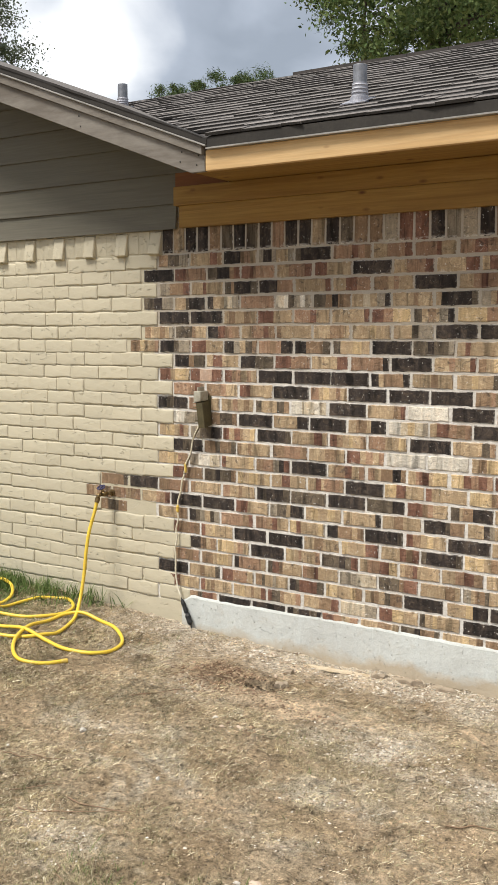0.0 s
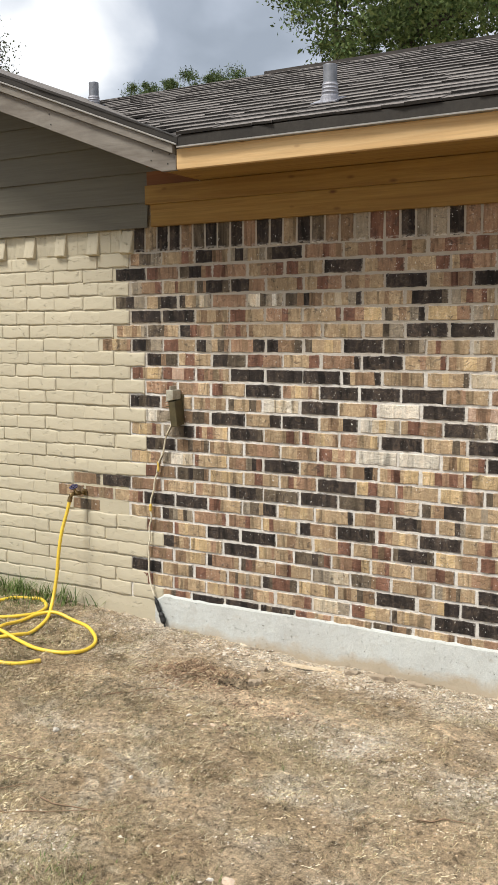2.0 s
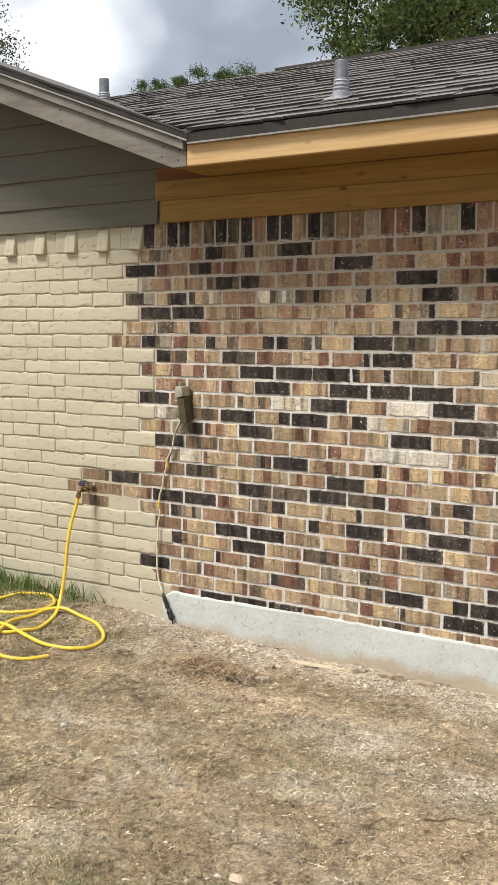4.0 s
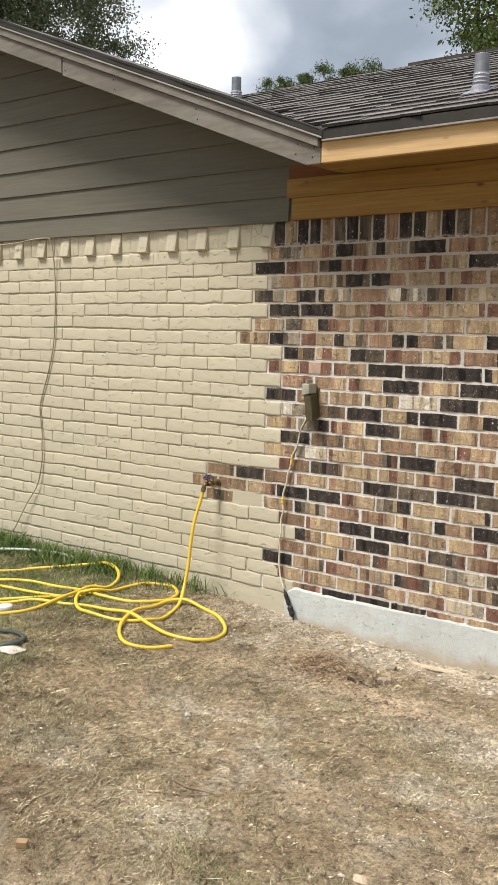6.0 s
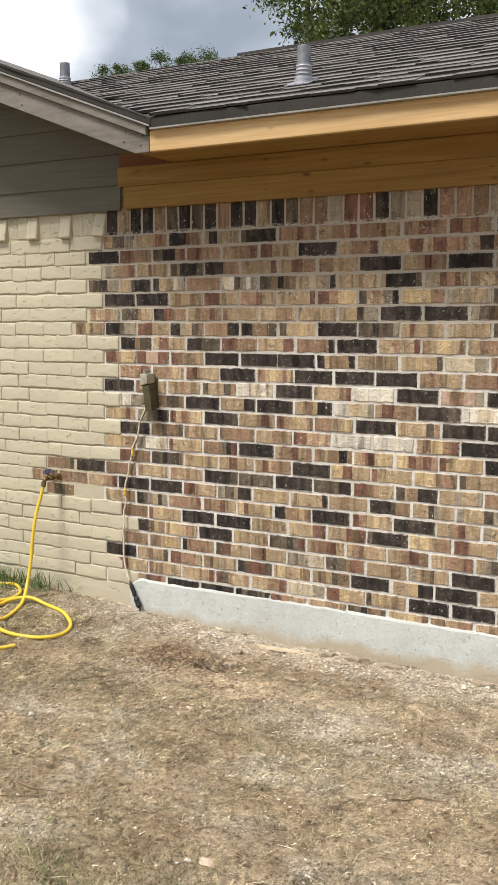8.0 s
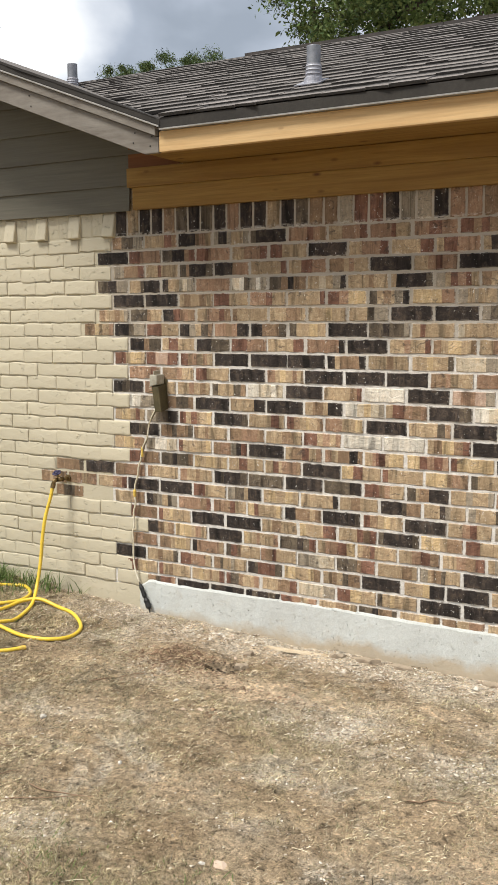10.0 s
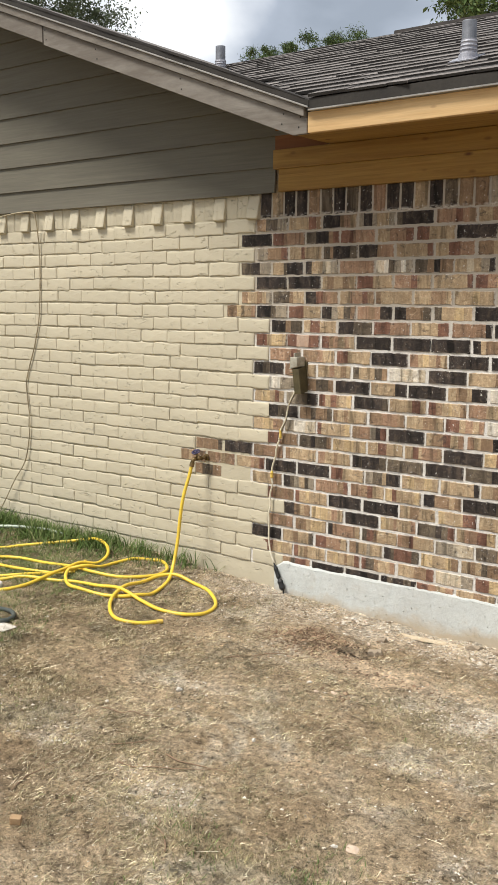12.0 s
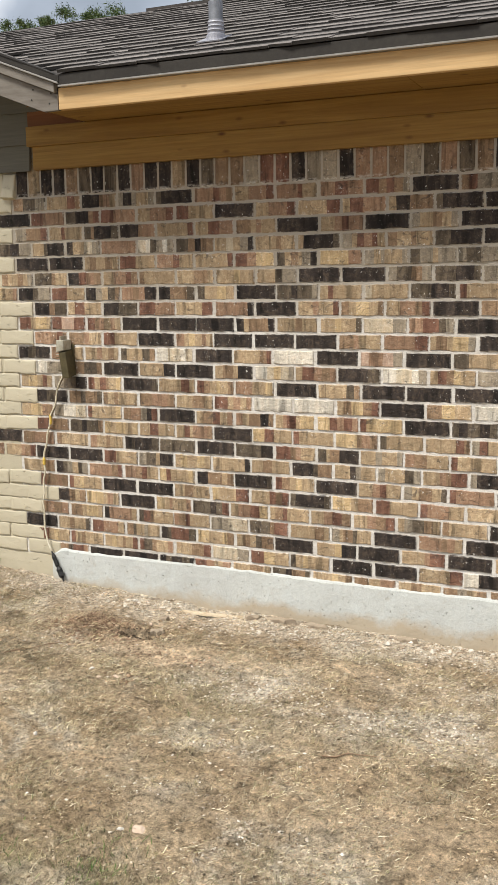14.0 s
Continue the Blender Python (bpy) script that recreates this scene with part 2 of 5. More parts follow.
BLACK_TAPE = plain("black_tape", (0.012, 0.012, 0.012), (0.03, 0.03, 0.03), 60, 0.6, 90, 0.0015)
SHEATH = plain("pale_cable_sheath", (0.74, 0.69, 0.55), (0.62, 0.55, 0.40), 9, 0.55, 90, 0.0004)
SHEATH_DARK = plain("weathered_cable_sheath", (0.16, 0.13, 0.09), (0.24, 0.19, 0.12), 14, 0.6, 90, 0.0004)
YELLOW_TAPE = plain("yellow_tape", (0.72, 0.50, 0.10), (0.6, 0.4, 0.07), 30, 0.5, 90, 0.0004)
HOSE_YELLOW = plain("yellow_hose_vinyl", (0.80, 0.57, 0.055), (0.72, 0.49, 0.045), 5, 0.38, 120, 0.0003, spec=0.5)
HOSE_PALE = plain("pale_green_hose_vinyl", (0.50, 0.56, 0.46), (0.40, 0.46, 0.37), 8, 0.45, 120, 0.0003)
HOSE_DARK = plain("dark_green_hose_vinyl", (0.045, 0.055, 0.05), (0.07, 0.08, 0.07), 8, 0.5, 120, 0.0003)
WHITE_ROCK = plain("white_stone", (0.66, 0.62, 0.55), (0.5, 0.45, 0.38), 30, 0.9, 120, 0.003)
PINK_STONE = plain("pale_pink_stone", (0.60, 0.47, 0.36), (0.5, 0.38, 0.28), 30, 0.9, 120, 0.003)
DRIED_MORTAR = plain("dried_mortar", (0.60, 0.50, 0.36), (0.46, 0.36, 0.24), 16, 0.95, 70, 0.006)
OFFCUT = plain("sawn_offcut", (0.40, 0.27, 0.15), (0.30, 0.19, 0.10), 20, 0.9, 90, 0.002)
ROOF_DECK = plain("roof_felt", (0.05, 0.045, 0.042), (0.07, 0.06, 0.055), 9, 0.95, 120, 0.002)


def painted_material():
    m = Nodes("cream_masonry_paint", 0.7, spec=0.35)
    col = m.mix(m.ramp(m.noise(1.6, 4), (0.38, 0.0), (0.68, 1.0)), (0.54, 0.487, 0.362), (0.475, 0.423, 0.305))
    col = m.mix(m.ramp(m.noise(26, 6, 0.72), (0.60, 0.0), (0.76, 0.5)), col, (0.44, 0.37, 0.235))
    col = m.mix(m.ramp(m.noise(75, 4, 0.7), (0.66, 0.0), (0.74, 0.55)), col, (0.25, 0.20, 0.13))
    m.color(m.vary(col, 0.95, 1.04))
    m.bump(m.noise(9, 4, 0.6), 0.012, 0.4)
    m.bump(m.noise(30, 4, 0.58), 0.006, 0.5)
    # torn lips and pits that the paint has not filled
    m.bump(m.ramp(m.noise(1.0, 5, 0.65, m.vec((13, 13, 34), jitter=True), 1.4), (0.62, 1.0), (0.69, 0.0)), 0.006, 0.75)
    return m.mat


def mortar_material():
    m = Nodes("pale_mortar", 0.95, spec=0.2)
    col = m.mix(m.ramp(m.noise(3.2, 5), (0.4, 0.0), (0.66, 1.0)), (0.76, 0.73, 0.68), (0.63, 0.59, 0.53))
    col = m.mix(m.ramp(m.noise(40, 5, 0.7), (0.35, 0.35), (0.6, 0.0)), col, (0.36, 0.32, 0.265))
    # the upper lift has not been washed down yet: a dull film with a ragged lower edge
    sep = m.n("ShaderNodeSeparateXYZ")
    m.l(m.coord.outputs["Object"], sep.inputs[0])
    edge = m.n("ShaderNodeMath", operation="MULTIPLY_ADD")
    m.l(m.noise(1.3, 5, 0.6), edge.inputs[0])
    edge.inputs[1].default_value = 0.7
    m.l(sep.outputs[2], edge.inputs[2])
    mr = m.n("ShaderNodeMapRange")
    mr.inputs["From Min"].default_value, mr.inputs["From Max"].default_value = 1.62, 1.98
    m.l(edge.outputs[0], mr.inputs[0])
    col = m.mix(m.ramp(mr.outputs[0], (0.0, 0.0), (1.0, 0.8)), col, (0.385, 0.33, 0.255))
    m.color(col)
    m.bump(m.noise(45, 6, 0.75), 0.010, 0.9)
    return m.mat


def concrete_material():
    m = Nodes("grey_concrete", 0.85, spec=0.3)
    col = m.mix(m.ramp(m.noise(1.7, 6, 0.65), (0.40, 0.0), (0.62, 1.0)), (0.565, 0.585, 0.555), (0.50, 0.512, 0.485))
    # damp runs and lime down the face
    col = m.mix(m.ramp(m.noise(1.0, 6, 0.7, m.vec((11, 11, 2.5)), 0.6), (0.50, 0.0), (0.68, 0.55)), col, (0.58, 0.61, 0.59))
    col = m.mix(m.ramp(m.noise(1.0, 6, 0.75, m.vec((6, 6, 10)), 1.0), (0.58, 0.0), (0.72, 0.5)), col, (0.44, 0.40, 0.33))
    col = m.mix(m.ramp(m.noise(26, 6, 0.78), (0.66, 0.0), (0.74, 0.7)), col, (0.26, 0.235, 0.20))
    col = m.mix(m.ramp(m.noise(60, 4, 0.7), (0.66, 0.0), (0.72, 0.9)), col, (0.13, 0.115, 0.10))
    col = m.mix(0.4, col, m.ramp(m.noise(170, 3, 0.7), (0.3, 0.65), (0.7, 1.3)), "MULTIPLY")
    # soil splashed up from the yard, in a ragged tide line
    sep = m.n("ShaderNodeSeparateXYZ")
    m.l(m.coord.outputs["Object"], sep.inputs[0])
    tide = m.n("ShaderNodeMath", operation="MULTIPLY_ADD")
    m.l(m.noise(4.0, 6, 0.7), tide.inputs[0])
    tide.inputs[1].default_value = -0.22
    m.l(sep.outputs[2], tide.inputs[2])
    mr = m.n("ShaderNodeMapRange")
    mr.inputs["From Min"].default_value, mr.inputs["From Max"].default_value = -0.21, -0.15
    mr.inputs["To Min"].default_value, mr.inputs["To Max"].default_value = 0.8, 0.0
    m.l(tide.outputs[0], mr.inputs[0])
    col = m.mix(mr.outputs[0], col, (0.43, 0.34, 0.225))
    m.color(col)
    m.bump(m.noise(14, 6, 0.65), 0.014, 0.5)
    m.bump(m.ramp(m.noise(60, 4, 0.7), (0.62, 1.0), (0.72, 0.0)), 0.005, 0.8)
    m.bump(m.noise(160, 3, 0.7), 0.0015, 0.6)
    return m.mat


def shingle_material():
    m = Nodes("brown_grey_shingle", 0.95, spec=0.2)
    info = m.n("ShaderNodeObjectInfo")
    geo = m.n("ShaderNodeNewGeometry")
    add = m.n("ShaderNodeMath", operation="ADD")
    m.l(info.outputs["Random"], add.inputs[0])
    m.l(geo.outputs["Random Per Island"], add.inputs[1])
    fr = m.n("ShaderNodeMath", operation="FRACT")
    m.l(add.outputs[0], fr.inputs[0])
    col = m.ramp(fr.outputs[0], (0.0, (0.172, 0.156, 0.145)), (0.35, (0.198, 0.179, 0.166)), (0.7, (0.22, 0.198, 0.184)), (1.0, (0.246, 0.222, 0.206)))
    col = m.mix(m.ramp(m.noise(3.0, 4), (0.4, 0.0), (0.7, 0.4)), col, (0.19, 0.175, 0.165))
    col = m.mix(0.6, col, m.ramp(m.noise(260, 3, 0.8), (0.3, 0.5), (0.7, 1.45)), "MULTIPLY")
    m.color(col)
    m.bump(m.noise(260, 3, 0.8), 0.003, 0.8)
    return m.mat


def ground_material():
    """Trodden soil with dry turf, chalky dust along the footing and a greener corner."""
    m = Nodes("dry_yard_soil", 0.97, spec=0.12)
    soil = m.mix(m.ramp(m.noise(3.0, 7, 0.66), (0.40, 0.0), (0.60, 1.0)), (0.45, 0.335, 0.21), (0.62, 0.49, 0.335))
    soil = m.mix(m.ramp(m.noise(0.9, 6, 0.62), (0.48, 0.0), (0.64, 0.65)), soil, (0.33, 0.23, 0.135))
    chalk = m.ramp(m.noise(1.6, 8, 0.70, m.vec((1, 1, 1)), 0.6), (0.52, 0.0), (0.62, 0.95))
    soil = m.mix(chalk, soil, (0.72, 0.63, 0.49))
    shade = m.n("ShaderNodeAttribute", attribute_name="humus")
    soil = m.mix(shade.outputs["Fac"], soil, m.mix(m.ramp(m.noise(2.6, 6, 0.65), (0.42, 0.0), (0.58, 1.0)), (0.15, 0.107, 0.063), (0.40, 0.292, 0.178)))
    brown = m.n("ShaderNodeAttribute", attribute_name="brown")
    soil = m.mix(m.mix(1.0, brown.outputs["Fac"], m.ramp(m.noise(5, 7, 0.7), (0.32, 0.45), (0.52, 1.0)), "MULTIPLY"), soil, (0.52, 0.39, 0.25))
    attr = m.n("ShaderNodeAttribute", attribute_name="dust")
    dusty = m.mix(1.0, attr.outputs["Fac"], m.ramp(m.noise(5.5, 8, 0.75, distort=0.5), (0.40, 0.05), (0.55, 1.0)), "MULTIPLY")
    soil = m.mix(dusty, soil, (0.78, 0.69, 0.555))
    green = m.n("ShaderNodeAttribute", attribute_name="turf")
    soil = m.mix(m.mix(1.0, green.outputs["Fac"], m.ramp(m.noise(6, 7, 0.75), (0.40, 0.05), (0.60, 0.8)), "MULTIPLY"), soil, (0.25, 0.215, 0.115))
    rust = m.n("ShaderNodeAttribute", attribute_name="clay")
    soil = m.mix(m.mix(1.0, rust.outputs["Fac"], m.ramp(m.noise(8, 6, 0.7), (0.34, 0.35), (0.55, 1.0)), "MULTIPLY"), soil, (0.74, 0.575, 0.395))
    soil = m.mix(0.85, soil, m.ramp(m.noise(11, 6, 0.72, distort=0.8), (0.35, 0.36), (0.46, 0.92), (0.54, 1.05), (0.64, 1.42)), "MULTIPLY")
    soil = m.mix(0.95, soil, m.ramp(m.noise(42, 7, 0.8), (0.36, 0.22), (0.46, 0.85), (0.56, 1.15), (0.66, 1.7)), "MULTIPLY")
    soil = m.mix(0.6, soil, m.ramp(m.noise(190, 3, 0.8), (0.3, 0.45), (0.7, 1.5)), "MULTIPLY")
    m.color(soil)
    m.bump(m.noise(40, 7, 0.78), 0.03, 1.0)
    m.bump(m.noise(170, 3, 0.8), 0.008, 0.9)
    return m.mat


def island_material(name, *cols, rough=0.85, spec=0.2, broad=0.0):
    """Many small pieces in one mesh: each takes its own colour."""
    m = Nodes(name, rough, spec=spec)
    geo = m.n("ShaderNodeNewGeometry")
    stops = [(i / max(1, len(cols) - 1), c) for i, c in enumerate(cols)]
    col = m.ramp(geo.outputs["Random Per Island"], *stops)
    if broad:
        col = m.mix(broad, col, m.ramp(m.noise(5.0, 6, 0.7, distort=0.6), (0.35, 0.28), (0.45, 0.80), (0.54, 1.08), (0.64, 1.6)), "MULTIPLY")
    m.color(col)
    return m.mat


# dark granule band of laminated shingles; also paints the shade under each lap
SHINGLE_BAND = plain("dark_granules_and_lap_shade", (0.030, 0.027, 0.025), (0.042, 0.038, 0.035), 9, 0.95, 200, 0.002)
PAINTED, MORTAR, CONCRETE, SHINGLE, SOIL = painted_material(), mortar_material(), concrete_material(), shingle_material(), ground_material()
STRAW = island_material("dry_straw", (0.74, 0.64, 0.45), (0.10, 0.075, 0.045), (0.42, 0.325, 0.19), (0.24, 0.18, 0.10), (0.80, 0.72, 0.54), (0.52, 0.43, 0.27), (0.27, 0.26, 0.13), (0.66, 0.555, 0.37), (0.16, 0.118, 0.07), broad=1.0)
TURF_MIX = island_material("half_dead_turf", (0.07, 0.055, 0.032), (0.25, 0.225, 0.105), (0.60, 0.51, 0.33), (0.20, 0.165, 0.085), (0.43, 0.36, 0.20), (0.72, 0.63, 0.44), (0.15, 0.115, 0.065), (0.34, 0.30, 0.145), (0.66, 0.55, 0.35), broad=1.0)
GREEN_BLADES = island_material("green_grass", (0.07, 0.125, 0.03), (0.115, 0.18, 0.045), (0.19, 0.25, 0.085), (0.05, 0.09, 0.024), (0.30, 0.31, 0.14))
PEBBLE = island_material("pebbles", (0.62, 0.55, 0.45), (0.40, 0.31, 0.21), (0.74, 0.69, 0.60), (0.24, 0.175, 0.115), (0.52, 0.43, 0.32), (0.17, 0.125, 0.085))
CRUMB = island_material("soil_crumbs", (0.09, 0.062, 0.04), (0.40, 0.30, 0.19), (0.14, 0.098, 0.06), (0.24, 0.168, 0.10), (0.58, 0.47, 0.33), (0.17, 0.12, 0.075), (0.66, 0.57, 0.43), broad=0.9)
CLOD = island_material("soil_clods", (0.25, 0.165, 0.105), (0.13, 0.085, 0.056), (0.38, 0.26, 0.165), (0.50, 0.37, 0.25))
# near-black soil tones that stand in for the shade inside the dug hole
HOLE_SHADE = island_material("hole_shade_soil", (0.035, 0.025, 0.018), (0.06, 0.042, 0.029), (0.022, 0.017, 0.013))
PINE_NEEDLES = island_material("brown_dead_stems", (0.15, 0.082, 0.050), (0.07, 0.045, 0.032), (0.27, 0.155, 0.092), (0.46, 0.34, 0.22), (0.10, 0.062, 0.042))
LEAF_OAK = island_material("oak_leaves", (0.058, 0.096, 0.034), (0.082, 0.130, 0.043), (0.115, 0.165, 0.056), (0.165, 0.21, 0.082), (0.036, 0.062, 0.024))
LEAF_PINE = island_material("pine_foliage", (0.045, 0.074, 0.030), (0.064, 0.100, 0.036), (0.085, 0.118, 0.042), (0.11, 0.132, 0.055))
LEAF_PALE = island_material("grey_green_leaves", (0.055, 0.075, 0.042), (0.078, 0.10, 0.055), (0.105, 0.125, 0.078), (0.04, 0.055, 0.03))
BARK = plain("dark_bark", (0.085, 0.068, 0.055), (0.05, 0.04, 0.033), 8, 0.95, 30, 0.02)
WHITE_SHEET = plain("white_plastic_tub", (0.75, 0.74, 0.70), (0.66, 0.64, 0.6), 8, 0.5, 90, 0.0004)

# ---------------------------------------------------------------- building helpers


def part(name, bm, mat, parent=None, label="", smooth=False):
    me = bpy.data.meshes.new(name)
    bm.to_mesh(me)
    bm.free()
    if smooth:
        for p in me.polygons:
            p.use_smooth = True
    me.materials.append(mat)
    ob = new(name, me)
    if parent:
        ob.parent = parent
    if label:
        ob["label"] = label
    return ob


def empty(name, label, category, kind="", group="", at=(0, 0, 0)):
    ob = new(name)
    ob.empty_display_size = 0.1
    ob.location = at
    return tagged(ob, label, category, group, kind)


def add_box(bm, x0, x1, y0, y1, z0, z1, bevel=0.0):
    r = bmesh.ops.create_cube(bm, size=1.0)
    for v in r["verts"]:
        v.co = Vector(((x0 + x1) / 2 + v.co.x * (x1 - x0), (y0 + y1) / 2 + v.co.y * (y1 - y0), (z0 + z1) / 2 + v.co.z * (z1 - z0)))
    if bevel:
        edges = list({e for v in r["verts"] for e in v.link_edges})
        bmesh.ops.bevel(bm, geom=edges, offset=bevel, segments=2, affect="EDGES", profile=0.6)


def box(x0, x1, y0, y1, z0, z1, bevel=0.0):
    bm = bmesh.new()
    add_box(bm, x0, x1, y0, y1, z0, z1, bevel)
    return bm


def prism(points, y0, y1, bevel=0.0):
    """A shape drawn in the wall's plane (x, z), from depth y0 to y1."""
    bm = bmesh.new()
    a = [bm.verts.new((x, y0, z)) for x, z in points]
    b = [bm.verts.new((x, y1, z)) for x, z in points]
    bm.faces.new(a)
    bm.faces.new(list(reversed(b)))
    for i in range(len(a)):
        j = (i + 1) % len(a)
        bm.faces.new((a[j], a[i], b[i], b[j]))
    bmesh.ops.recalc_face_normals(bm, faces=bm.faces)
    if bevel:
        bmesh.ops.bevel(bm, geom=list(bm.edges), offset=bevel, segments=1, affect="EDGES")
    return bm


def add_tube(bm, points, radius, sides=8, taper=None, cap=True):
    """A tube along points; radius may taper to the end."""
    rings = []
    n = len(points)
    pts = [Vector(p) for p in points]
    ref = Vector((0.31, 0.17, 0.93)).normalized()
    for i, p in enumerate(pts):
        d = (pts[min(i + 1, n - 1)] - pts[max(i - 1, 0)]).normalized()
        u = d.cross(ref)
        if u.length < 1e-3:
            u = d.cross(Vector((1, 0, 0)))
        u.normalize()
        v = d.cross(u)
        r = radius if taper is None else radius + (taper - radius) * i / max(1, n - 1)
        rings.append([bm.verts.new(p + r * (math.cos(2 * math.pi * k / sides) * u + math.sin(2 * math.pi * k / sides) * v)) for k in range(sides)])
    for a, b in zip(rings, rings[1:]):
        for k in range(sides):
            bm.faces.new((a[k], a[(k + 1) % sides], b[(k + 1) % sides], b[k]))
    if cap:
        bm.faces.new(list(reversed(rings[0])))
        bm.faces.new(rings[-1])


def tube(points, radius, sides=8, taper=None):
    bm = bmesh.new()
    add_tube(bm, points, radius, sides, taper)
    bmesh.ops.recalc_face_normals(bm, faces=bm.faces)
    return bm


def smooth_line(points, steps=8):
    """Catmull-Rom through the points."""
    p = [Vector(q) for q in points]
    p = [2 * p[0] - p[1]] + p + [2 * p[-1] - p[-2]]
    out = []
    for i in range(1, len(p) - 2):
        for k in range(steps):
            t = k / steps
            a, b, c, d = p[i - 1], p[i], p[i + 1], p[i + 2]
            out.append(0.5 * (2 * b + (c - a) * t + (2 * a - 5 * b + 4 * c - d) * t * t + (3 * b - a - 3 * c + d) * t ** 3))
    out.append(p[-2])
    return out


def lathe(profile, sides=20):
    """A round body from (radius, height) pairs."""
    bm = bmesh.new()
    rings = [[bm.verts.new((r * math.cos(2 * math.pi * k / sides), r * math.sin(2 * math.pi * k / sides), z)) for k in range(sides)] for r, z in profile]
    for a, b in zip(rings, rings[1:]):
        for k in range(sides):
            bm.faces.new((a[k], a[(k + 1) % sides], b[(k + 1) % sides], b[k]))
    bm.faces.new(list(reversed(rings[0])))
    bm.faces.new(rings[-1])
    return bm


def mesh_of(name, verts, faces, mat, parent=None, smooth=False):
    me = bpy.data.meshes.new(name)
    me.from_pydata(verts, [], faces)
    me.materials.append(mat)
    if smooth:
        for p in me.polygons:
            p.use_smooth = True
    ob = new(name, me)
    if parent:
        ob.parent = parent
    return ob


# ---------------------------------------------------------------- the lie of the ground
COURSE, BOTTOM, PITCH = 0.0794, 0.15, 0.2203     # brick course, height of the lowest joint, brick and joint along the wall


def course_z(k):
    """Height of the joint under course k, counted down from the soldier course."""
    return BOTTOM + (24 - k) * COURSE


def step(a, b, v):
    t = min(1.0, max(0.0, (v - a) / (b - a)))
    return t * t * (3 - 2 * t)


def ground_z(x, y):
    base = -0.035 - 0.025 * step(-1.0, 0.3, x)
    near = step(-0.75, -0.05, y)
    base -= near * (0.018 * step(-0.15, 0.1, x) + 0.026 * min(2.4, max(0.0, x)))
    base += 0.022 * step(-0.6, -0.1, y) * (1 - step(-0.9, 0.0, x))
    # the dug-out beside the cable
    if 0.2 < x < 1.3 and -1.1 < y < -0.2:
        wx, wy = x + 0.03 * noise.noise((x * 14, y * 14, 3)), y + 0.03 * noise.noise((x * 14, y * 14, 9))
        base -= 0.10 * step(1.0, 0.45, math.hypot((wx - 0.885) / 0.10, (wy + 0.585) / 0.07))
        base += 0.050 * math.exp(-(((wx - 0.63) / 0.13) ** 2 + ((wy + 0.60) / 0.10) ** 2)) * (1 + 0.5 * noise.noise((x * 19, y * 19, 4)))
    if -7 < x < 8 and -8 < y < 0.4:
        base += 0.020 * noise.noise((x * 1.3, y * 1.3, 0.3)) + 0.012 * noise.noise((x * 4.1, y * 4.1, 2.3)) + 0.011 * noise.noise((x * 11, y * 11, 5.1)) + 0.009 * noise.noise((x * 27, y * 27, 1.1))
    return base


def axis_steps(fine0, fine1, fine, far0, far1):
    out, v, s = [], fine0, fine
    while v > far0:
        out.append(v)
        s *= 1.35
        v -= s
    out = [far0] + out[::-1]
    v = fine0 + fine
    while v < fine1:
        out.append(v)
        v += fine
    s = fine
    while v < far1:
        out.append(v)
        s *= 1.35
        v += s
    return out + [far1]


def bump_at(x, y, cx, cy, rx, ry):
    return math.exp(-(((x - cx) / rx) ** 2 + ((y - cy) / ry) ** 2))


def warp(x, y):
    """Frays the outlines of patches."""
    return (x + 0.16 * noise.noise((x * 3.1, y * 3.1, 21)) + 0.08 * noise.noise((x * 9, y * 9, 5)) + 0.04 * noise.noise((x * 23, y * 23, 8)),
            y + 0.12 * noise.noise((x * 3.1, y * 3.1, 35)) + 0.07 * noise.noise((x * 9, y * 9, 15)) + 0.04 * noise.noise((x * 23, y * 23, 18)))


def strongest(x, y, patches):
    x, y = warp(x, y)
    return max(w * bump_at(x, y, cx, cy, rx, ry) for w, cx, cy, rx, ry in patches)


CHALK = ((1.5, 1.62, -0.98, 0.27, 0.13), (0.9, 2.12, -1.10, 0.30, 0.15), (1.3, 2.45, -1.02, 0.22, 0.10), (1.0, 2.11, -1.91, 0.14, 0.08), (0.9, 2.03, -2.08, 0.12, 0.04), (0.9, 1.00, -2.14, 0.16, 0.07), (0.7, 1.06, -2.32, 0.10, 0.05), (0.9, 0.40, -2.12, 0.12, 0.06),
         (0.8, 1.75, -1.42, 0.20, 0.07), (0.6, 0.55, -0.83, 0.22, 0.10), (0.6, 0.15, -0.50, 0.30, 0.14), (0.6, 0.45, -1.35, 0.20, 0.08), (0.5, 1.62, -1.80, 0.14, 0.06), (0.5, 0.30, -2.0, 0.2, 0.1), (0.7, 2.7, -0.7, 0.5, 0.2))
SAND = ((2.0, 1.18, -0.76, 0.27, 0.11), (1.2, 1.00, -0.20, 0.30, 0.05), (0.5, 2.4, -1.75, 0.30, 0.14), (0.4, 1.9, -2.15, 0.25, 0.1))
BARE_BROWN = ((1.2, 1.72, -1.62, 0.36, 0.15), (1.1, 2.19, -1.48, 0.25, 0.12), (1.0, 1.40, -1.74, 0.22, 0.10), (1.0, 1.32, -1.22, 0.30, 0.12), (0.9, 0.02, -1.48, 0.35, 0.14), (0.9, 0.03, -0.83, 0.25, 0.10), (1.1, 0.62, -0.22, 0.17, 0.06),
              (0.9, 1.75, -0.60, 0.30, 0.09), (0.8, 2.45, -1.75, 0.35, 0.25), (0.8, -0.5, -1.3, 0.4, 0.12), (0.8, 0.55, -1.58, 0.22, 0.09))
